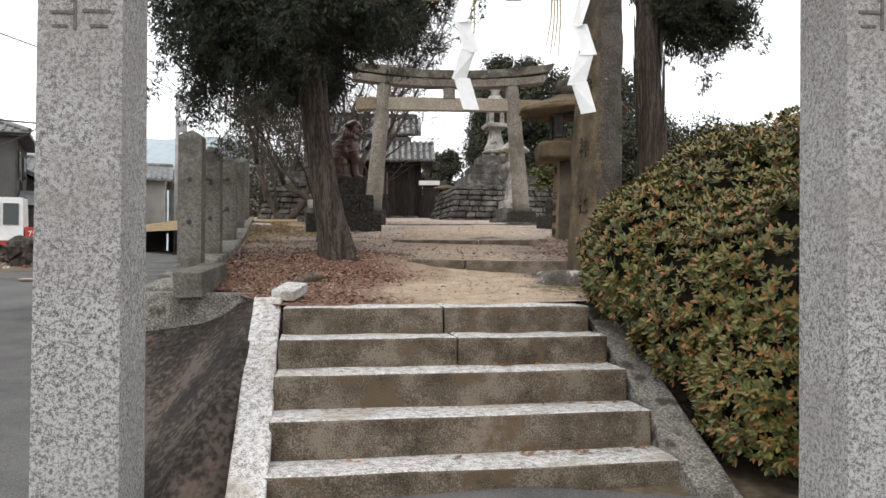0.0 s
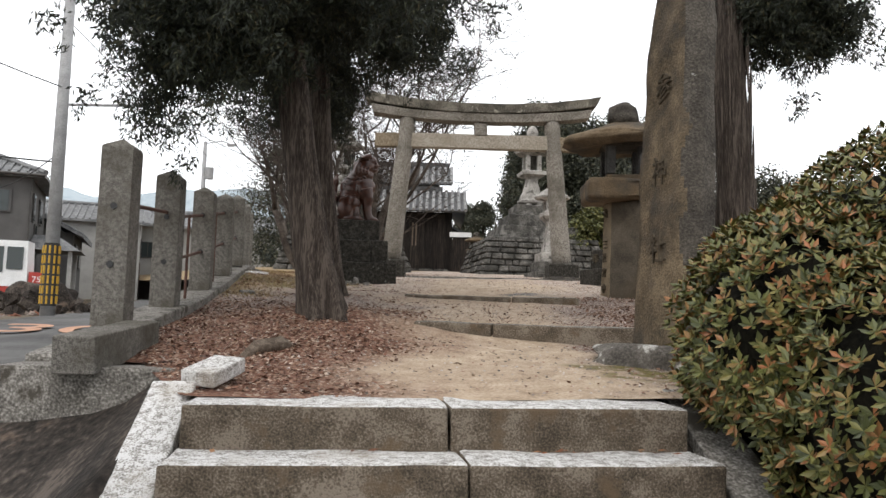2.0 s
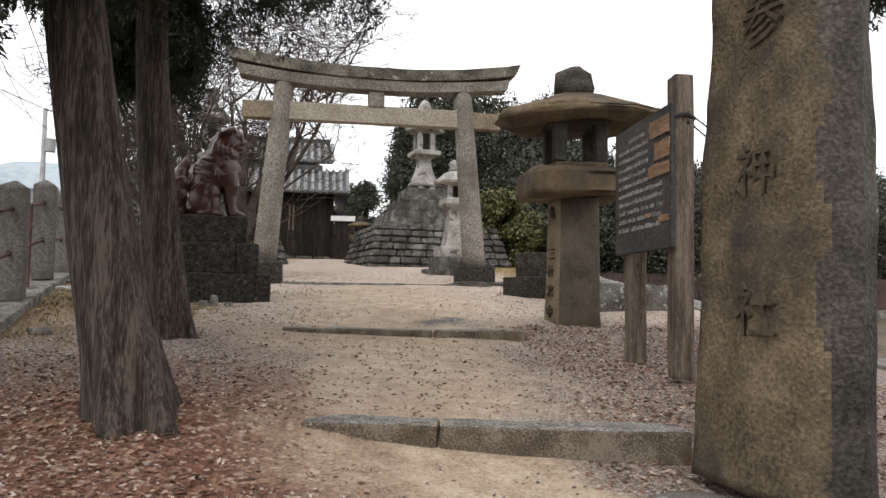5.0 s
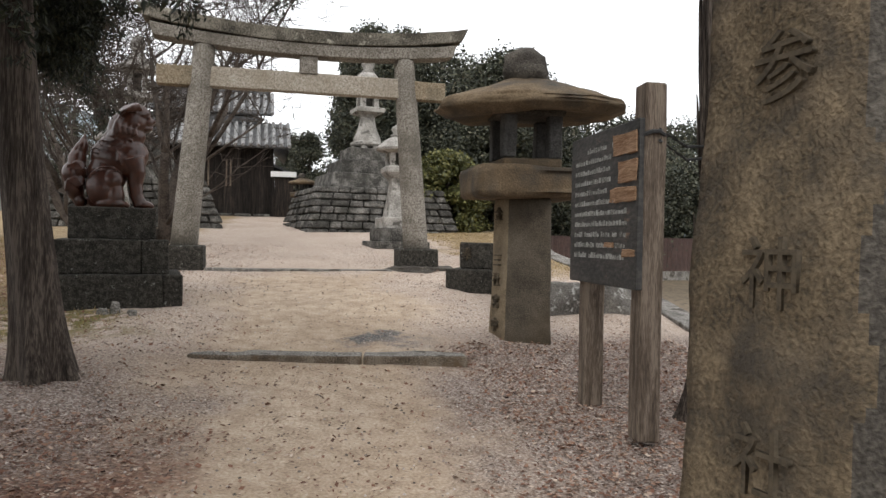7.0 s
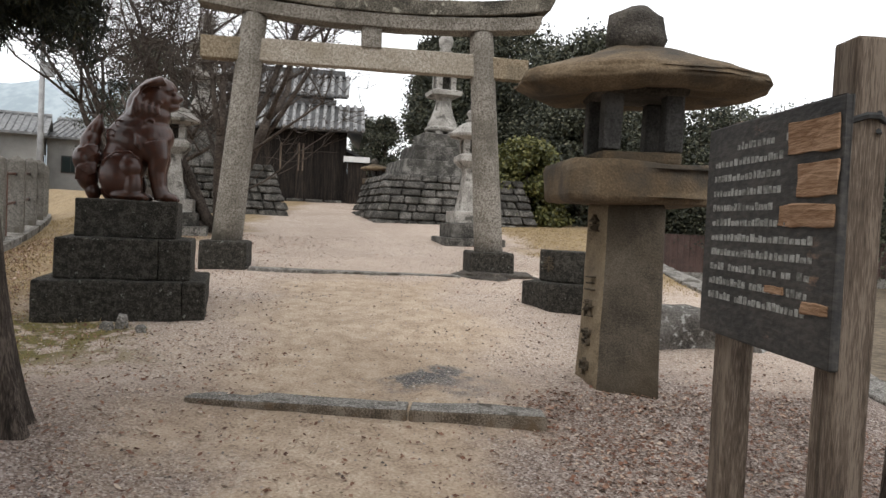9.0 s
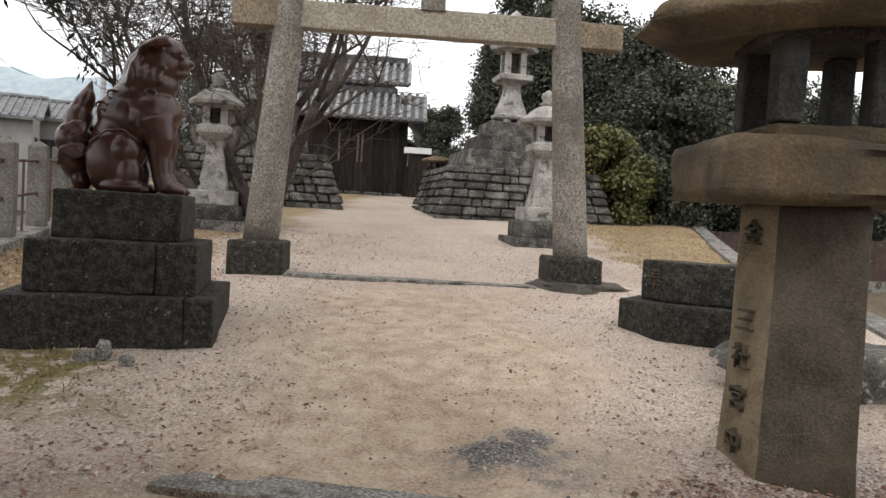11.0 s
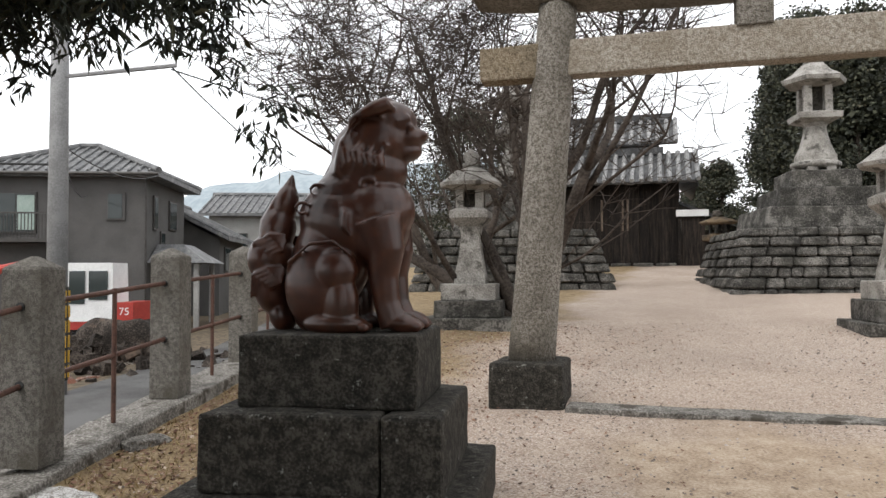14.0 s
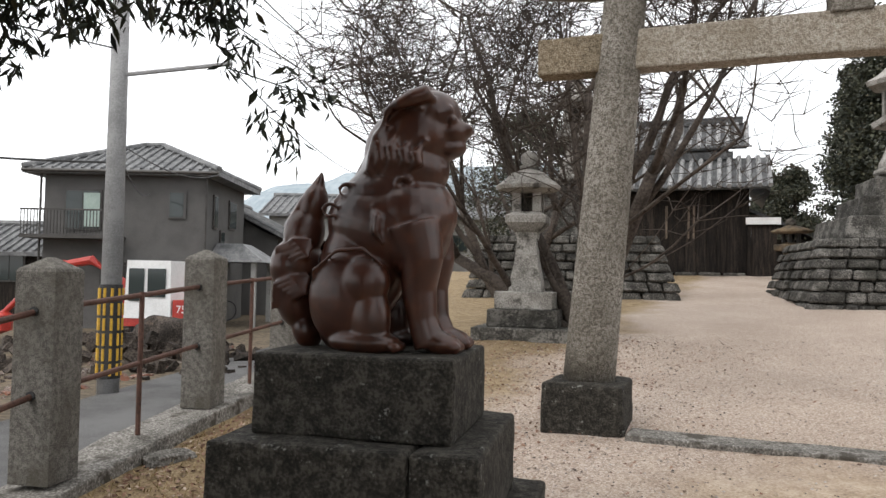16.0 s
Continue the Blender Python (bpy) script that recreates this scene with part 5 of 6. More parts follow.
YELLOW = material("yellow_plastic", [(0.42, 0.24, 0.02), (0.55, 0.33, 0.03)], 3, 0.6, 0.0, 20)
for k in range(10):
    for z in range(6):
        a = k * math.pi / 5
        part("yellow_bar", tube([(0.180 * math.cos(a), 0.180 * math.sin(a), 0.30 + 0.24 * z), (0.178 * math.cos(a), 0.178 * math.sin(a), 0.49 + 0.24 * z)], 0.024, 5), YELLOW, pole)

# ---- woods and hills ----
k = 0
for x, y, h, w, mat_t in ((3.2, 30, 6.0, 1.9, FOREST), (5.2, 33, 6.8, 2.4, FOREST), (6.5, 29, 6.0, 2.3, FOREST), (8.5, 33, 6.0, 2.8, FOREST), (10.5, 30, 5.5, 2.6, FOREST), (13, 33, 5.6, 3.0, FOREST), (4.2, 26.0, 2.6, 1.1, YELLOWLEAF),
                          (16, 34, 6, 3.2, FOREST), (20, 36, 6, 3.4, FOREST), (0.2, 44, 4.9, 1.5, FOREST), (-0.9, 47, 5.2, 1.4, FOREST), (1.95, 37.5, 7.2, 1.45, FOREST), (2.5, 33.5, 7.6, 2.0, FOREST), (3.6, 31.5, 7.0, 1.9, FOREST), (25, 40, 7, 3.6, FOREST), (30, 42, 7, 4, FOREST), (7.5, 38, 7.5, 2.8, FOREST), (11, 40, 7.5, 3.0, FOREST), (3.6, 38, 6.5, 1.6, FOREST), (16, 30.5, 4.5, 2.6, FOREST), (-10.5, 42, 7.5, 3.0, FOREST), (9.0, 30.2, 4.5, 2.2, FOREST), (12.0, 31.5, 5, 2.4, FOREST), (6.0, 27.5, 4.2, 1.6, FOREST), (19.5, 31.5, 4.5, 2.6, FOREST), (23.5, 32, 5, 2.8, FOREST)):
    k += 1
    leafy_tree(x, y, path_z(y) - 0.5 if x < 8 else 1.2, h, w, "dense dark evergreen tree beyond the stone platform", 100 + k, mat_t, 26000, 0.085, w < 2.05 and h > 4.8, 0.10)


def hill(name, cx, cy, w, h, mat, seed):
    verts, faces, n, m = [], [], 60, 8
    for j in range(m):
        for i in range(n):
            s = -1 + 2 * i / (n - 1)
            e = (1 - s * s) * (0.68 + 0.24 * noise.noise((s * 2.5 + seed, 0.2, seed)) + 0.08 * noise.noise((s * 9, seed, 1)))
            r = j / (m - 1)
            verts.append((cx + s * w, cy + r * h * 0.8, max(0, e) * h * math.sin(r * math.pi / 2)))
    for j in range(m - 1):
        for i in range(n - 1):
            a = j * n + i
            faces.append((a, a + 1, a + n + 1, a + n))
    return tagged(raw(name, verts, faces, mat, smooth=True), "hazy blue-grey wooded hill on the horizon", "hill", kind="structure")


# Distance haze is painted into the hills' pale blue-grey colour.
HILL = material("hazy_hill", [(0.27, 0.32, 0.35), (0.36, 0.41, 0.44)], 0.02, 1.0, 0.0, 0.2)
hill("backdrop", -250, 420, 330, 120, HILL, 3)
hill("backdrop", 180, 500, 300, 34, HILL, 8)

# ---- house details ----
GLASS = bpy.data.materials.new("window_glass")
GLASS.use_nodes = True
gb = GLASS.node_tree.nodes["Principled BSDF"]
gb.inputs["Base Color"].default_value, gb.inputs["Roughness"].default_value, gb.inputs["Metallic"].default_value = (0.03, 0.04, 0.04, 1), 0.06, 0.0
DARKFRAME = material("dark_bronze_frame", [(0.03, 0.027, 0.024), (0.06, 0.055, 0.05)], 5, 0.5, 0.05, 30)
BROWN = material("brown_sheet_metal", [(0.045, 0.025, 0.02), (0.075, 0.042, 0.034)], 2.0, 0.7, 0.15, 15)
REDPAINT = material("red_machine_paint", [(0.33, 0.025, 0.02), (0.45, 0.045, 0.03)], 4, 0.45, 0.05, 30)
CURTAIN = material("pale_green_curtain", [(0.30, 0.38, 0.34), (0.40, 0.48, 0.44)], 4, 0.8, 0.1, 30)


def window(t, x0, x1, z0, z1, y, panes=2, frame_mat=DARKFRAME):
    w = part("window", box(x0, x1, y - 0.06, y + 0.02, z0, z1, 0.008), frame_mat, t, "dark framed sash window")
    n = panes
    for k in range(n):
        a = x0 + 0.05 + (x1 - x0 - 0.1) * k / n
        b = x0 + 0.05 + (x1 - x0 - 0.1) * (k + 1) / n - 0.03
        part("pane", box(a, b, y - 0.075, y - 0.061, z0 + 0.05, z1 - 0.05, 0), GLASS, w)
    return w


WF = 0.4
window(house, -1.85, -0.7, 3.25, 4.5, WF, 2)
part("curtain", box(-1.25, -0.75, WF - 0.085, WF - 0.078, 3.35, 4.4, 0), CURTAIN, house, "pale green curtain")
window(house, 1.35, 1.9, 3.65, 4.5, WF, 1, STUCCO)
window(house, -0.7, 0.75, 0.3, 1.9, WF, 3)
part("awning", box(-0.9, 1.6, WF - 0.75, WF, 2.25, 2.33, 0.01), DARKFRAME, house, "thin dark awning")
balc = part("balcony", box(-2.75, 0.05, WF - 0.9, WF, 2.95, 3.05, 0.01), DARKFRAME, house, "dark metal balcony")
part("top_rail", box(-2.75, 0.05, WF - 0.9, WF - 0.85, 3.78, 3.83, 0.005), DARKFRAME, balc)
for k in range(29):
    x = -2.74 + 0.098 * k
    part("baluster", box(x, x + 0.022, WF - 0.885, WF - 0.865, 3.05, 3.78, 0), DARKFRAME, balc)
for x in (-2.6, 2.52):
    part("downpipe", tube([(x, WF - 0.04, 0.1), (x, WF - 0.04, H - 0.1)], 0.035, 8), DARKFRAME, house)
part("gutter", tube([(-W / 2, -0.04, H - 0.06), (W / 2, -0.04, H - 0.06)], 0.055, 8), DARKFRAME, house)
# openings on the side wall
for y0, y1, z0, z1 in ((1.1, 1.55, 3.4, 4.5), (2.9, 3.8, 3.5, 4.5), (1.9, 2.4, 2.7, 3.4)):
    w = part("window", box(W / 2 - 0.52, W / 2 - 0.44, y0, y1, z0, z1, 0.008), DARKFRAME, house)
    part("pane", box(W / 2 - 0.438, W / 2 - 0.43, y0 + 0.06, y1 - 0.06, z0 + 0.06, z1 - 0.06, 0), GLASS, w)
porch = part("porch_roof", worn(add_box(bmesh.new(), W / 2 - 0.5, W / 2 + 1.3, 0.6, 3.4, 2.35, 2.95, 0.45, (-0.4, 0)), 0.02), TILE, house, "small tiled porch roof")
for y in (0.9, 3.1):
    part("porch_post", box(W / 2 + 0.85, W / 2 + 1.0, y - 0.08, y + 0.08, 0, 2.36, 0.01), PALEWALL, house)
part("door", box(W / 2 - 0.51, W / 2 - 0.45, 1.3, 2.8, 0, 2.1, 0.01), DARKFRAME, house, "dark entrance door")


def low_house(x, y, z, yaw, w, d, h, rise, wall_mat, label, garage=False):
    t = thing("house", x, y, z, yaw, label, "house", "houses along the lane")
    part("wall", box(-w / 2, w / 2, 0, d, -0.3, h, 0.01), wall_mat, t)
    bm = bmesh.new()
    e = 0.45
    c = [(-w / 2 - e, -e, h - 0.1), (w / 2 + e, -e, h - 0.1), (w / 2 + e, d / 2, h + rise), (-w / 2 - e, d / 2, h + rise), (w / 2 + e, d + e, h - 0.1), (-w / 2 - e, d + e, h - 0.1)]
    v = [bm.verts.new(p) for p in c] + [bm.verts.new((p[0], p[1], p[2] - 0.14)) for p in c]
    for f in ((0, 1, 2, 3), (3, 2, 4, 5), (6, 7, 1, 0), (7, 8, 2, 1), (8, 10, 4, 2), (10, 11, 5, 4), (11, 9, 3, 5), (9, 6, 0, 3), (6, 9, 8, 7), (9, 11, 10, 8)):
        bm.faces.new([v[i] for i in f])
    bmesh.ops.recalc_face_normals(bm, faces=bm.faces[:])
    part("roof", bm, TILE, t)
    bm = bmesh.new()
    for sx in (-w / 2 + 0.01, w / 2 - 0.01):
        p = [bm.verts.new((sx, 0, h - 0.2)), bm.verts.new((sx, d, h - 0.2)), bm.verts.new((sx, d / 2, h + rise - 0.12))]
        q = [bm.verts.new((v.co.x * 0.96, v.co.y, v.co.z)) for v in p]
        bm.faces.new(p)
        bm.faces.new(q[::-1])
        for i in range(3):
            bm.faces.new((p[i], q[i], q[(i + 1) % 3], p[(i + 1) % 3]))
    part("gable", bm, wall_mat, t)
    for k in range(int((w + 2 * e) / 0.34)):
        xx = -w / 2 - e + 0.1 + 0.34 * k
        part("tile_roll", tube([(xx, -e, h - 0.06), (xx, d / 2, h + rise + 0.03)], 0.05, 5), TILE, t)
    part("ridge", tube([(-w / 2 - e, d / 2, h + rise + 0.05), (w / 2 + e, d / 2, h + rise + 0.05)], 0.13, 8), TILE, t)
    for k in range(2):
        window(t, -w / 2 + 0.8 + k * w * 0.45, -w / 2 + 1.9 + k * w * 0.45, h * 0.55, h * 0.55 + 1.0, 0.0, 2)
    for k in range(2):
        ww = part("window", box(w / 2 - 0.03, w / 2 + 0.05, d * 0.2 + k * d * 0.4, d * 0.2 + k * d * 0.4 + 1.1, h * 0.6, h * 0.6 + 0.95, 0.008), DARKFRAME, t)
        part("pane", box(w / 2 + 0.052, w / 2 + 0.06, d * 0.2 + k * d * 0.4 + 0.06, d * 0.2 + k * d * 0.4 + 1.04, h * 0.6 + 0.06, h * 0.6 + 0.89, 0), GLASS, ww)
    if garage:
        part("garage_door", box(w / 2 - 0.02, w / 2 + 0.04, 0.5, 2.6, -0.2, 2.3, 0.01), BROWN, t, "brown roller garage door")
    return t


low_house(-18.95, 36.0, 1.3, 115, 5.0, 5.0, 3.2, 1.4, STUCCO, "low grey extension with a sloping tile roof")
low_house(-21.3, 41.5, 1.5, 25, 5.0, 6.0, 4.6, 1.1, PALEWALL, "pale two-storey house with a brown garage door", True)
low_house(-21.5, 46.5, 1.7, 20, 7.0, 6.0, 4.8, 1.1, PALEWALL, "pale house with dark tile roof at the bend")
low_house(-24.6, 28.6, 1.1, 25, 4.6, 4.0, 2.6, 1.0, DARKWOOD, "old dark timber shed with tile roof")
low_house(-15.5, 52.0, 1.9, 5, 8.0, 6.0, 4.8, 1.2, PALEWALL, "cream house with shuttered windows at the lane's end")

# ---- excavator and rubble ----
ex = thing("excavator", -14.75, 24.6, 1.12, 20, "small red and white excavator parked on rubble", "excavator")
for y in (-0.65, 0.55):
    bm = bmesh.new()
    pts = []
    for k in range(20):
        a = 2 * math.pi * k / 20
        pts.append((math.cos(a) * 0.22 + (0.85 if math.cos(a) > 0 else -0.85), math.sin(a) * 0.22 + 0.24))
    a = [bm.verts.new((x, y, z)) for x, z in pts]
    b = [bm.verts.new((x, y + 0.32, z)) for x, z in pts]
    bm.faces.new(a)
    bm.faces.new(b[::-1])
    for i in range(20):
        bm.faces.new((a[i], b[i], b[(i + 1) % 20], a[(i + 1) % 20]))
    bmesh.ops.recalc_face_normals(bm, faces=bm.faces[:])
    part("track", bm, BLACK, ex, "black rubber track")
part("deck", box(-1.1, 0.8, -0.75, 0.75, 0.52, 0.72, 0.03), REDPAINT, ex)
part("engine_cover", box(0.78, 1.22, -0.74, 0.6, 0.72, 1.18, 0.06), REDPAINT, ex)
cab = part("cab", box(-0.45, 0.75, -0.78, 0.15, 0.72, 2.15, 0.09, top=0.93), WHITE, ex, "white cab")
part("cab_window", box(-0.33, 0.05, -0.80, -0.765, 1.15, 1.95, 0.02), GLASS, cab)
part("cab_window", box(0.15, 0.60, -0.80, -0.765, 1.25, 1.95, 0.02), GLASS, cab)
part("cab_window", box(-0.47, -0.43, -0.68, 0.05, 1.2, 1.95, 0.02), GLASS, cab)
part("boom", tube([(-0.7, 0.25, 0.8), (-1.1, 0.25, 1.6), (-1.9, 0.25, 2.15), (-2.7, 0.25, 2.0)], [0.16, 0.15, 0.13, 0.10], 8), REDPAINT, ex, "red bent boom")
part("dipper", tube([(-2.6, 0.25, 2.05), (-3.6, 0.25, 1.35), (-4.3, 0.25, 0.7)], [0.12, 0.10, 0.07], 8), REDPAINT, ex)
part("hose", tube([(-0.5, 0.1, 1.2), (-0.9, 0.1, 2.0), (-1.5, 0.1, 2.1)], 0.03, 6), BLACK, ex)
part("bucket", lathe([(0.05, 0.0), (0.32, 0.1), (0.34, 0.5), (0.2, 0.6)], 8), REDPAINT, ex).location = (-4.4, 0.25, 0.15)
rr = random.Random(4)
rub = thing("rubble_heap", -13.6, 22.6, 0.95, 0, "heap of broken stone and timber rubble", "rubble", kind="stuff")
bm = bmesh.new()
for k in range(260):
    a, r = rr.uniform(0, 6.28), rr.uniform(0, 1) ** 0.6 * 3.2
    x, y = math.cos(a) * r * 1.5, math.sin(a) * r
    h = max(0, 0.75 * (1 - r / 3.2))
    sz = rr.uniform(0.07, 0.28)
    m = Matrix.LocRotScale((x, y, h * rr.uniform(0.5, 1)), Euler((rr.uniform(0, 3), rr.uniform(0, 3), rr.uniform(0, 3))), (sz * rr.uniform(0.8, 2.2), sz, sz * 0.6))
    bmesh.ops.create_cube(bm, size=1, matrix=m)
part("broken_stone", worn(bm, 0, 0, 0.03, 3, 3), EARTH, rub)
RUBBLE = material("broken_masonry", [(0.05, 0.038, 0.032), (0.13, 0.10, 0.085), (0.30, 0.27, 0.24)], 3.0, 0.95, 0.5, 30, (0.16, 0.07, 0.045), 1.5, 0.58, island=0.4)
lot = thing("rubble_spread", -11.6, 20.8, 0.90, 0, "scattered broken stone, brick and mud on the cleared lot", "rubble", kind="stuff")
bm = bmesh.new()
for k in range(420):
    x, y = rr.uniform(-2.6, 0.9), rr.uniform(-3.0, 4.2)
    x -= 0.36 * max(0.0, y)
    sz = rr.uniform(0.03, 0.16)
    m = Matrix.LocRotScale((x, y, 0.05 + 0.026 * (y + 3) + rr.uniform(-0.02, 0.03)), Euler((rr.uniform(-0.5, 0.5), rr.uniform(-0.5, 0.5), rr.uniform(0, 3))), (sz * rr.uniform(0.8, 2.4), sz, sz * 0.5))
    bmesh.ops.create_cube(bm, size=1, matrix=m)
part("broken_stone", worn(bm, 0, 0, 0.02, 5, 3), RUBBLE, lot)
bike = thing("bicycle", -17.9, 30.2, road_z(30.2), 60, "dark bicycle leaning by the house entrance", "bicycle")
for wx in (-0.52, 0.52):
    part("wheel", tube([(wx + 0.33 * math.cos(a), 0, 0.34 + 0.33 * math.sin(a)) for a in np.linspace(0, 2 * math.pi, 25)], 0.02, 6), BLACK, bike)
part("frame", tube([(-0.52, 0, 0.34), (-0.08, 0, 0.30), (0.36, 0, 0.80), (-0.18, 0, 0.72), (-0.08, 0, 0.30)], 0.02, 6), DARKFRAME, bike)
part("fork", tube([(0.52, 0, 0.34), (0.36, 0, 0.80), (0.32, 0, 1.0)], 0.016, 6), DARKFRAME, bike)
part("handlebar", tube([(0.22, -0.26, 1.02), (0.32, -0.12, 1.0), (0.32, 0.12, 1.0), (0.22, 0.26, 1.02)], 0.014, 6), DARKFRAME, bike)
part("saddle", box(-0.32, -0.08, -0.07, 0.07, 0.82, 0.88, 0.02), BLACK, bike)
part("seat_post", tube([(-0.18, 0, 0.70), (-0.20, 0, 0.84)], 0.014, 6), DARKFRAME, bike)
bo = thing("boulder", -12.9, 23.6, 1.0, 30, "large dark boulder at the roadside", "boulder")
part("boulder_body", boulder(1.0, 0.8, 0.95, 6), EARTH, bo, smooth=True)

# ---- cables ----
def cable(a, b, sag, r, label):
    pts = []
    for k in range(21):
        u = k / 20
        p = Vector(a) * (1 - u) + Vector(b) * u
        pts.append((p.x, p.y, p.z - sag * 4 * u * (1 - u)))
    return tagged(part("overhead_cable", tube(pts, r, 5), BLACK), label, "cable", "overhead cables")


cable((-8.1, 19.4, 6.25), (4.0, 62.0, 7.8), 1.2, 0.012, "thin black overhead cable between poles")
cable((-9.9, 18.9, 9.0), (-14.5, 64.0, 9.5), 1.0, 0.012, "thin black overhead cable between poles")
cable((-9.8, 18.9, 8.2), (-13.5, 64.0, 8.6), 1.2, 0.012, "thin black overhead cable between poles")
cable((-9.9, 18.9, 5.0), (-20.0, 29.5, 5.9), 0.5, 0.014, "black service cable from pole to house")
cable((-9.9, 18.9, 4.75), (-24.0, 12.0, 7.5), 0.7, 0.02, "thick black service cable from the pole")
cable((-9.9, 18.9, 5.1), (-15.8, 28.0, 6.0), 0.3, 0.012, "black service cable from pole to house")
cable((-9.9, 18.9, 6.6), (-8.0, -12.0, 6.2), 0.8, 0.014, "thin black overhead cable above the lane")
cable((-5.5, 14.0, 7.0), (-20.0, 55.0, 10.6), 0.5, 0.012, "thin black overhead cable above the lane")
cable((-4.9, 14.0, 7.3), (-18.5, 55.0, 11.6), 0.5, 0.012, "thin black overhead cable above the lane")
cable((-8.1, 19.4, 6.3), (-22.5, 49.0, 9.0), 0.6, 0.014, "thin black overhead cable from the pole arm")
pole2 = thing("street_lamp", -14.6, 40.0, 1.55, 0, "slim concrete pole with a street lamp arm", "street lamp")
part("pole", tube([(0, 0, 0), (0, 0, 8.6)], [0.15, 0.10], 12), STEELGREY, pole2, smooth=True)
part("lamp_arm", tube([(0, 0, 8.5), (0.9, 0, 8.65), (1.3, 0, 8.5)], 0.03, 6), STEELGREY, pole2)
part("lamp_head", box(1.2, 1.7, -0.1, 0.1, 8.38, 8.5, 0.03), STEELGREY, pole2)
part("transformer", lathe([(0.22, 6.6), (0.22, 7.2)], 12), STEELGREY, pole2).location = (0.3, 0, 0)

# ---- rope, paper streamers and straw of the gate ----
rope = thing("straw_rope", -1.1, 2.98, 2.62, 0, "twisted rice straw rope hung between the gate pillars", "rope")
bm = bmesh.new()
for ph in (0, math.pi):
    add_tube(bm, [(3.3 * k / 60, 0.022 * math.cos(k * 0.9 + ph), 0.022 * math.sin(k * 0.9 + ph) - 0.10 * 4 * (k / 60) * (1 - k / 60)) for k in range(61)], 0.026, 7)
part("twisted_strands", bm, STRAW, rope)
for k, x in enumerate((1.62, 2.02)):
    bm = bmesh.new()
    for i in range(4):
        add_tube(bm, [(x + i * 0.012, 0, -0.1), (x + i * 0.016 - 0.01, 0.01 * i - 0.02, -0.25), (x + i * 0.02 - 0.03, 0.012 * i - 0.02, -0.36 - 0.04 * (i % 2))], [0.004, 0.003, 0.002], 4)
    part("straw_tassel", bm, STRAW, rope)


def streamer(x, y, z, flip, label):
    """A folded zigzag paper streamer."""
    t = thing("paper_streamer", x, y, z, flip, label, "paper streamer", "paper streamers")
    bm = bmesh.new()
    px, pz, s = 0.0, 0.0, 1
    for k in range(5):
        w, h = 0.062 + 0.004 * k, 0.145
        tw = 0.5 * math.sin(k * 1.7 + flip)
        a = [(px - w / 2, 0.02 * tw, pz), (px + w / 2, -0.02 * tw, pz), (px + w / 2 + s * 0.045, -0.05 * tw, pz - h), (px - w / 2 + s * 0.045, 0.04 * tw, pz - h)]
        lo = [bm.verts.new(c) for c in a]
        hi = [bm.verts.new((c[0], c[1] + 0.0015, c[2])) for c in a]
        bm.faces.new(lo)
        bm.faces.new(hi[::-1])
        for i in range(4):
            j = (i + 1) % 4
            bm.faces.new((lo[i], hi[i], hi[j], lo[j]))
        px, pz, s = px + s * 0.03, pz - h * 0.92, -s
    part("folded_paper", bm, PAPER, t)
    return t


streamer(0.50, 2.95, 2.64, 12, "white folded paper streamer hanging from straw rope")
streamer(1.04, 2.95, 2.62, -25, "white folded paper streamer hanging from straw rope")

# ---- loose stones ----
beam = tagged(part("granite_beam", box(-0.115, 0.115, -0.52, 0.52, 0, 0.21, 0.010, 5, 0.006, 3, 2), FENCESTONE), "square granite beam lying on the wall end", "stone beam")
beam.matrix_world = pose(-1.73, 6.03, 0.985, 4, 0, 6)
plinth = tagged(part("wall_end", box(-0.50, 0.5, -0.55, 0.75, -0.40, 0.0, 0.02, 5, 0.015, 2, 4), CONCRETE), "weathered concrete end block of the fence wall", "wall", kind="structure")
plinth.matrix_world = pose(-1.72, 6.15, 0.985, 0, 0, 5)
slab = tagged(part("loose_slab", box(-0.085, 0.085, -0.17, 0.17, 0, 0.075, 0.008, 4, 0.004, 4, 3), STEPTOP), "small loose granite slab beside the top step", "stone")
slab.matrix_world = pose(-0.78, 5.20, 0.985, 9, 3, -6)
root = thing("tree_root", -0.82, 6.38, 1.03, 62, "grey exposed tree root in the leaf litter", "root")
part("root_wood", tube([(-0.32, 0, -0.03), (-0.15, 0.02, 0.045), (0.05, -0.01, 0.06), (0.22, 0.03, 0.02), (0.34, 0.05, -0.04)], [0.02, 0.05, 0.055, 0.04, 0.015], 10, 0.5), WOOD, root, smooth=True)
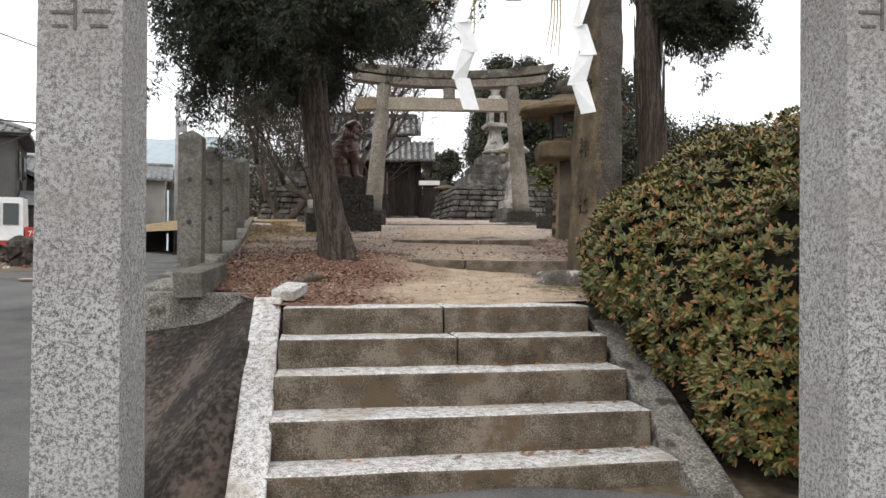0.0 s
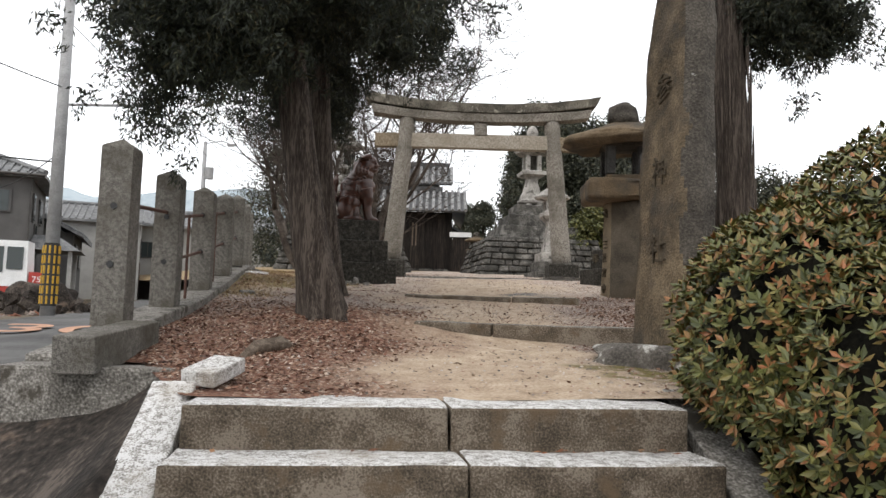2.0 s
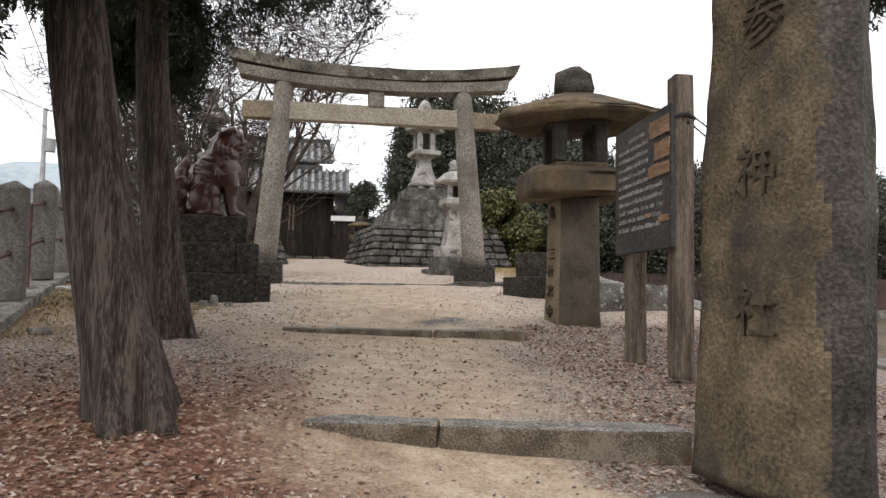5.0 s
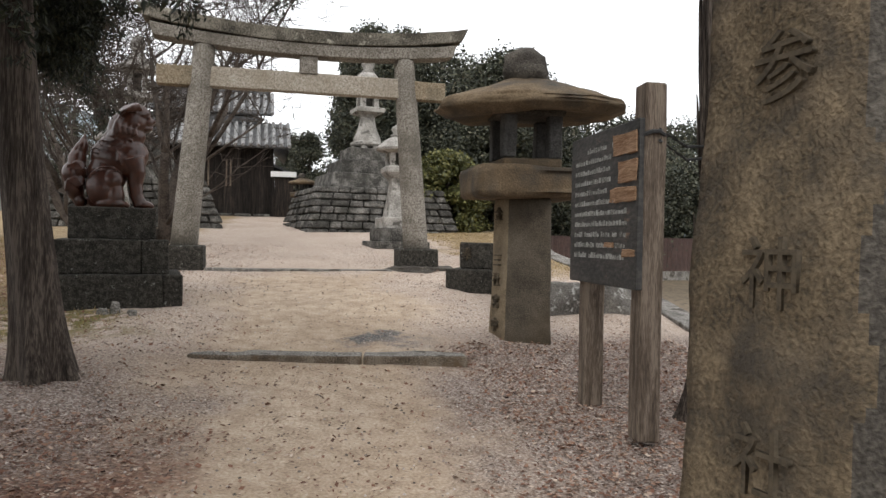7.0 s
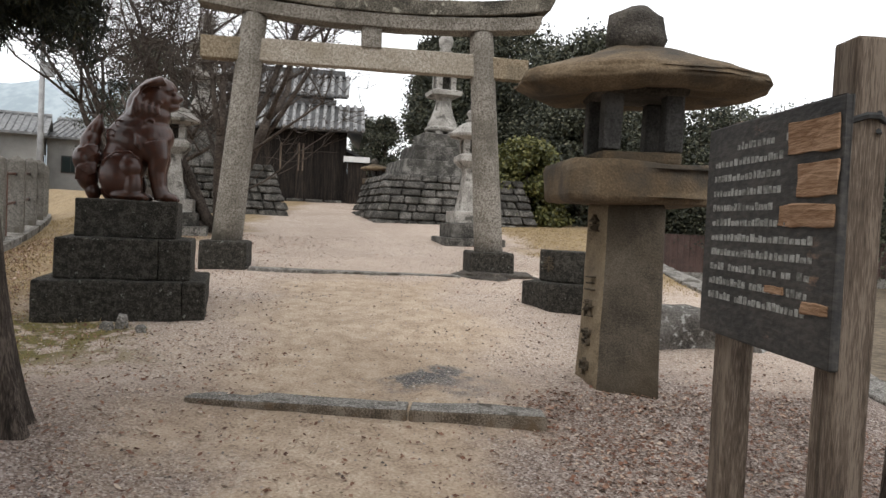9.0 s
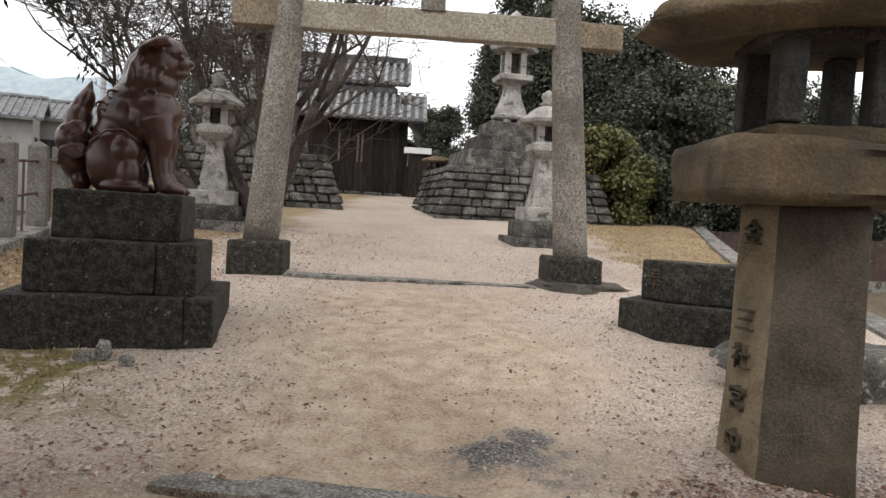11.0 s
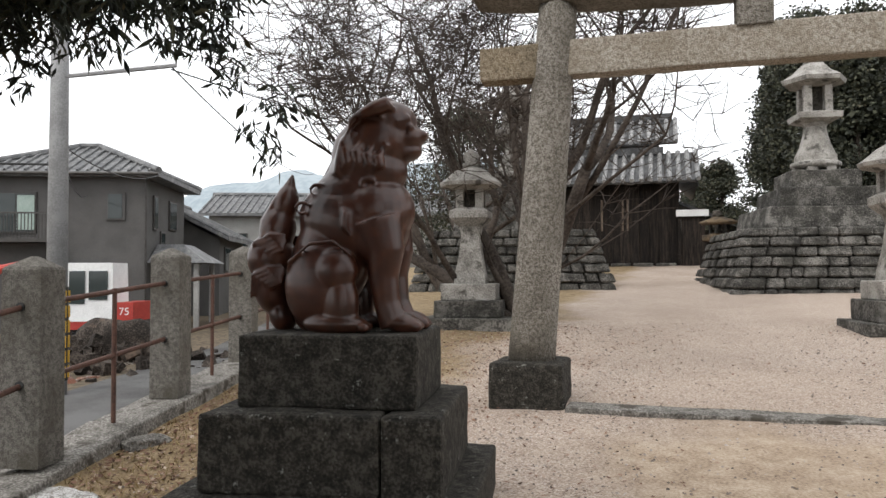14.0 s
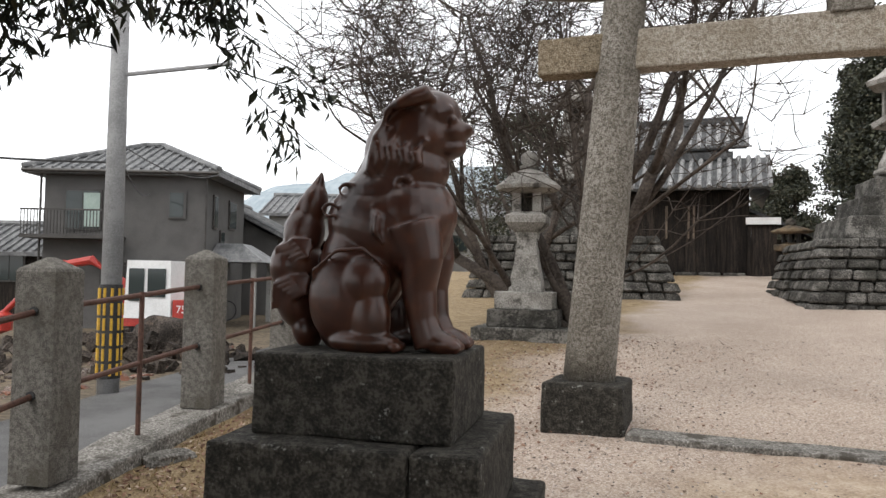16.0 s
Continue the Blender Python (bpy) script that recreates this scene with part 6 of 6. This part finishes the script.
for k, (x, y, z, sx, sy, sz, m, lab) in enumerate(((3.25, 12.6, 1.62, 0.75, 0.55, 0.42, LICHENROCK, "low grey rock spotted with pale lichen"), (1.97, 15.45, 1.98, 0.48, 0.42, 0.10, MONUDARK, "flat dark footing rock under the torii"),
                                                  (-1.32, 12.10, 1.73, 0.045, 0.035, 0.10, CONCRETE, "small upright stone leaning on the pedestal"), (-1.16, 12.04, 1.72, 0.075, 0.04, 0.035, CONCRETE, "small loose stone beside the pedestal"),
                                                  (-1.42, 12.05, 1.72, 0.05, 0.04, 0.05, CONCRETE, "small loose stone beside the pedestal"), (-2.95, 12.55, 1.83, 0.24, 0.10, 0.07, STEPTOP, "pale loose stone beside the kerb"), (-3.0, 12.0, 1.78, 0.18, 0.10, 0.06, CONCRETE, "grey loose stone beside the kerb"), (-3.2, 13.4, 1.93, 0.16, 0.09, 0.05, CONCRETE, "grey loose stone beside the kerb"), (-2.3, 10.3, 1.50, 0.14, 0.10, 0.06, CONCRETE, "grey loose stone beside the kerb"))):
    r = thing("rock", x, y, z, k * 37, lab, "rock")
    part("rock_body", boulder(sx, sy, sz, k * 1.7), m, r, smooth=True)
drain = tagged(part("stone_drain_cover", box(-1.22, 1.25, -0.14, 0.14, -0.08, 0.008, 0.01, 8, 0.008, 3, 5), CONCRETE), "long flat granite strip laid across the path", "edging", kind="structure")
drain.matrix_world = pose(0.28, 15.18, path_z(15.18) + 0.01, 0, 0, 3)

# ---- edge of the mound and the low field beyond ----
ek = thing("mound_kerb", 5, 15, 1.9, 0, "pale concrete kerb round the grassy edge of the mound", "kerb", kind="structure")
ys = [8.5 + 1.5 * k for k in range(24)]
for a, b in zip(ys, ys[1:]):
    bm = bmesh.new()
    c = []
    for y in (a + 0.01, b - 0.01):
        zt = mound_z(edge_x(y) - 0.05, y) + 0.05
        c += [bm.verts.new((edge_x(y) + o - 5, y - 15, z - 1.9)) for o, z in ((-0.08, zt - 1.0), (0.24, zt - 1.0), (0.24, zt), (-0.08, zt))]
    for f in ((0, 1, 2, 3), (7, 6, 5, 4), (0, 4, 5, 1), (1, 5, 6, 2), (2, 6, 7, 3), (3, 7, 4, 0)):
        bm.faces.new([c[i] for i in f])
    bmesh.ops.recalc_face_normals(bm, faces=bm.faces[:])
    part("kerb_stone", worn(bm, 0.015, 2, 0.008, 3, a), CONCRETE, ek)
bf = thing("sheet_fence", 12.5, 28.2, 1.0, 8, "brown corrugated sheet fence on a low concrete wall", "fence")
part("low_wall", box(-6, 14, -0.1, 0.1, -0.2, 0.55, 0.01), CONCRETE, bf)
bm = bmesh.new()
prev = None
for k in range(401):
    x = -6 + 0.05 * k
    y = 0.03 * math.cos(k * math.pi / 2)
    ring = [bm.verts.new((x, y, 0.55)), bm.verts.new((x, y, 1.65)), bm.verts.new((x, y + 0.02, 1.65)), bm.verts.new((x, y + 0.02, 0.55))]
    if prev:
        for i in range(4):
            j = (i + 1) % 4
            bm.faces.new((prev[i], ring[i], ring[j], prev[j]))
    prev = ring
part("corrugated_sheet", bm, BROWN, bf)


# ---- carved and painted writing ----
# Dark colour of the raised characters stands for shade inside carved strokes.
CARVESHADE = material("carved_recess_shade", [(0.050, 0.041, 0.030), (0.095, 0.076, 0.053)], 20, 0.95, 0.2, 60)
CHALK = material("faded_white_lettering", [(0.12, 0.12, 0.11), (0.34, 0.34, 0.32)], 9, 0.8, 0.1, 60)


def lettering(body, size, mat, parent, place, deep, label):
    """Characters as a thin solid, set upright by the matrix place in the parent's space."""
    cu = bpy.data.curves.new("lettering", "FONT")
    cu.body, cu.size, cu.extrude, cu.align_x, cu.align_y = body, size, deep, "CENTER", "CENTER"
    tmp = new("lettering_source", cu)
    bpy.context.view_layer.update()
    me = bpy.data.meshes.new_from_object(tmp.evaluated_get(bpy.context.evaluated_depsgraph_get()))
    bpy.data.objects.remove(tmp)
    ob = link_mesh("carved_character", me, mat, parent, label)
    ob.matrix_local = place
    return ob


def facing(origin, right):
    r = Vector(right).normalized()
    up = Vector((0, 0, 1))
    nrm = r.cross(up)
    return Matrix(((r.x, up.x, nrm.x, origin[0]), (r.y, up.y, nrm.y, origin[1]), (r.z, up.z, nrm.z, origin[2]), (0, 0, 0, 1)))


for ch, z in (("\u53c2", 1.83), ("\u795e", 1.24), ("\u793e", 0.70)):
    sc = interp(z, [0, 0.25, 1.2, 2.3, 3.0], [1.06, 1.0, 0.97, 0.86, 0.62])
    lettering(ch, 0.225, CARVESHADE, mon, facing((-0.272 * sc + 0.05 * z / 3, -0.02 * sc, z - 0.03), (0.22, -0.97, 0)), 0.023, "carved character on the stone, its shade painted dark")
for ch, z in (("\u91d1", 1.12), ("\u4e09", 0.72), ("\u793e", 0.55), ("\u5bae", 0.36), ("\u4e2d", 0.16)):
    lettering(ch, 0.125, CARVESHADE, lan, facing((-0.238 + 0.02 * z, 0.0, z), (0.2, -0.98, 0)), 0.018, "carved character on the shaft, its shade painted dark")
lettering("\u5949", 0.17, CARVESHADE, blk, facing((-0.30, -0.01, 0.45), (0.51, -0.86, 0)), 0.012, "carved character on the block, its shade painted dark")
tr = random.Random(9)
for row in range(11):
    z = 1.66 - 0.066 * row
    y = 0.46 if row else 0.25
    while y > (-0.36 if row else -0.2):
        w = tr.uniform(0.018, 0.034)
        if not (row in (1, 2, 3, 4) and y < -0.12) and tr.random() > 0.08:
            part("faded_character", add_box(bmesh.new(), -0.1035, -0.1005, y - w, y, z, z + tr.uniform(0.020, 0.034)), CHALK, nb)
        y -= w + tr.uniform(0.008, 0.016)
PEEL = material("bare_peeled_wood", [(0.20, 0.115, 0.065), (0.34, 0.22, 0.14)], 6, 0.9, 0.4, 40, streak=(1, 0.4, 3))
for y0, y1, z0, z1 in ((-0.50, -0.18, 1.60, 1.72), (-0.51, -0.26, 1.44, 1.56), (-0.50, -0.14, 1.33, 1.41), (-0.50, -0.34, 1.02, 1.06), (-0.2, -0.06, 1.07, 1.10)):
    part("peeled_patch", box(-0.108, -0.10, y0, y1, z0, z1, 0.002, 3, 0.012, 9, y0), PEEL, nb, "bare wood where the paint has peeled")
for k, (z, yb) in enumerate(((1.72, -2.6), (1.66, -2.6))):
    wire = part("tie_rope", tube([(0.02, -0.52, z), (0.4, -0.1, z - 0.03 - 0.02 * k), (0.72, -0.10, z - 0.01)], 0.009, 6), BLACK, nb, "black rope tied round the post")
part("tie_rope_loop", tube([(0.10 * math.cos(a) * 0.9, -0.43 + 0.10 * math.sin(a) * 0.9, 1.70 + 0.012 * math.sin(3 * a)) for a in np.linspace(0, 6.28, 15)], 0.012, 6), BLACK, nb)

lettering("75", 0.26, WHITE, ex, facing((1.0, -0.742, 0.95), (1, 0, 0)), 0.004, "white machine number")

# ---- leaf litter, gravel and grass ----
LITTER = leaf_material("fallen_leaf_litter", [(0.0, 0.065, 0.030, 0.018), (0.4, 0.17, 0.078, 0.047), (0.75, 0.28, 0.165, 0.11), (1.0, 0.50, 0.41, 0.33)], 0.85)
STONES = leaf_material("loose_grit", [(0.0, 0.06, 0.05, 0.045), (0.5, 0.26, 0.21, 0.18), (1.0, 0.52, 0.46, 0.41)], 0.9)
DRYGRASS = leaf_material("dry_grass_blades", [(0.0, 0.10, 0.07, 0.025), (0.5, 0.26, 0.18, 0.075), (1.0, 0.42, 0.32, 0.16)], 0.85)
rg = np.random.default_rng(15)


def scatter(count, chance, x0, x1, y0, y1):
    out = []
    while len(out) < count:
        x, y = float(rg.uniform(x0, x1)), float(rg.uniform(y0, y1))
        if left_x(y) + 0.1 < x < edge_x(y) - 0.1 and y > seam(x) + 0.02 and rg.random() < chance(x, y):
            out.append((x, y, mound_z(x, y)))
    return np.array(out)


def litter_chance(x, y):
    w = 0.7 * noise.noise((x * 1.1, y * 1.1, 5))
    left = max(0.0, min(1.0, (0.15 + w - x) / 0.8)) * (1.0 if y < 9.4 else 0.25)
    right = max(0.0, min(1.0, (x - 1.25 - w) / 0.5)) * (1.0 if 7.0 < y < 11 else 0.15)
    mid = 0.13 if 7.9 < y < 10.5 else 0.03
    kerbside = 0.75 * max(0.0, min(1.0, (left_x(y) + 1.0 + w - x) / 0.6)) if y > 10.5 else 0.0
    beyond = 0.22 * max(0.0, min(1.0, (-0.9 + w - x) / 0.6)) if y > 14.5 else 0.0
    return max(max(left, right, mid) * (1.0 if y < 12 else 0.3), kerbside, beyond)


p = scatter(50000, litter_chance, -4.2, 3.6, 5.0, 19.5)
n_ = len(p)
sz = rg.uniform(0.007, 0.020, (n_, 1))
ang = rg.uniform(0, 6.28, n_)
d = np.stack([np.cos(ang), np.sin(ang), rg.normal(0, 0.25, n_)], 1) * sz
e = np.stack([-np.sin(ang), np.cos(ang), rg.normal(0, 0.35, n_)], 1) * sz * rg.uniform(0.25, 0.7, (n_, 1))
p[:, 2] += rg.uniform(0.003, 0.014, n_)
v = np.stack([p - d, p + e, p + d, p - e], 1).reshape(-1, 3)
tagged(raw("leaf_litter", v, np.arange(n_ * 4).reshape(-1, 4), LITTER), "reddish brown fallen leaves and needles on sand", "leaf litter", kind="stuff")


def grit_chance(x, y):
    return 0.25 + 0.75 * min(1.0, abs(x - 0.4) / 1.4)


p = scatter(17000, grit_chance, -2.8, 3.8, 5.0, 20.0)
n_ = len(p)
sz = rg.uniform(0.003, 0.0095, (n_, 1))
ang = rg.uniform(0, 6.28, n_)
cs_, sn_ = np.cos(ang)[:, None], np.sin(ang)[:, None]
ax = np.concatenate([cs_, sn_, cs_ * 0], 1) * sz
ay = np.concatenate([-sn_, cs_, cs_ * 0], 1) * sz * 0.8
up = np.array([[0, 0, 1.0]]) * sz * 0.9
v = np.stack([p - ax - ay, p + ax - ay, p + ax + ay, p - ax + ay, p + up - ax * 0.3 - ay * 0.3, p + up + ax * 0.5 + ay * 0.2], 1).reshape(-1, 3)
q = np.arange(n_)[:, None] * 6
f = [tuple(r) for r in np.concatenate([q + np.array([[0, 1, 5, 4]]), q + np.array([[2, 3, 4, 5]])], 0)] + [tuple(r) for r in np.concatenate([q + np.array([[1, 2, 5]]), q + np.array([[3, 0, 4]])], 0)]
tagged(raw("loose_gravel", v, f, STONES), "scattered small stones on the trodden sand", "gravel", kind="stuff")


def grass_chance(x, y):
    w = 0.5 * noise.noise((x * 1.3, y * 1.3, 9))
    a = 1.0 if x < left_x(y) + 0.75 + w and y > 9.5 else 0.0
    b = 1.0 if x > 3.1 + w and y > 14.5 else 0.0
    c = 0.5 if x < -1.2 + w and 10.8 < y < 12.4 else 0.0
    return max(a, b, c)


p = scatter(14000, grass_chance, -6.0, 6.0, 9.0, 25.0)
n_ = len(p)
hgt = rg.uniform(0.015, 0.05, n_)
ang = rg.uniform(0, 6.28, n_)
w = np.stack([np.cos(ang), np.sin(ang), 0 * ang], 1) * 0.004
t_ = np.stack([rg.normal(0, 0.6, n_) * hgt, rg.normal(0, 0.6, n_) * hgt, hgt], 1)
v = np.stack([p - w, p + w, p + t_], 1).reshape(-1, 3)
tagged(raw("dry_grass", v, np.arange(n_ * 3).reshape(-1, 3), DRYGRASS), "short straw-coloured dry grass", "grass", kind="stuff")

# fallen leaves caught on the steps
lv, lf = [], []
for k in range(150):
    i = int(rg.integers(1, 5))
    x = float(rg.uniform(0.3, 1.1)) if rg.random() < 0.6 else float(rg.uniform(-1.05, 1.1))
    y = -STEP_FRONTS[i] + float(rg.uniform(0.2, 0.29))
    a, l_ = float(rg.uniform(0, 6.28)), float(rg.uniform(0.012, 0.03))
    c = Vector((x, y, STEP_TOPS[i] + 0.012))
    dx, dy = Vector((math.cos(a), math.sin(a), 0.15)) * l_, Vector((-math.sin(a), math.cos(a), 0.25)) * l_ * 0.5
    j = len(lv)
    lv += [c - dx, c + dy, c + dx, c - dy]
    lf.append((j, j + 1, j + 2, j + 3))
sl = tagged(raw("fallen_leaves", lv, lf, leaf_material("orange_dead_leaves", [(0.0, 0.10, 0.04, 0.02), (0.6, 0.26, 0.10, 0.04), (1.0, 0.36, 0.20, 0.10)], 0.8)), "orange dead leaves caught on the stone treads", "leaf litter", kind="stuff")
sl.matrix_world = pose(STEP_X, STEP_Y, 0, 0, 0, STEP_YAW)

# painted speed figure on the lane
PAINTW = material("worn_orange_road_paint", [(0.36, 0.20, 0.13), (0.50, 0.30, 0.21)], 5, 0.9, 0.1, 30)
fig = lettering("30", 2.2, PAINTW, None, pose(-6.3, 13.2, road_z(13.2) + 0.012, 3.5, 0, 14), 0.003, "")
fig.name = "road_marking"
fig.matrix_world = pose(-6.3, 13.2, road_z(13.2) + 0.03, 3.2, 0, 14)
tagged(fig, "faded orange speed figures painted on the asphalt", "road marking", kind="structure")
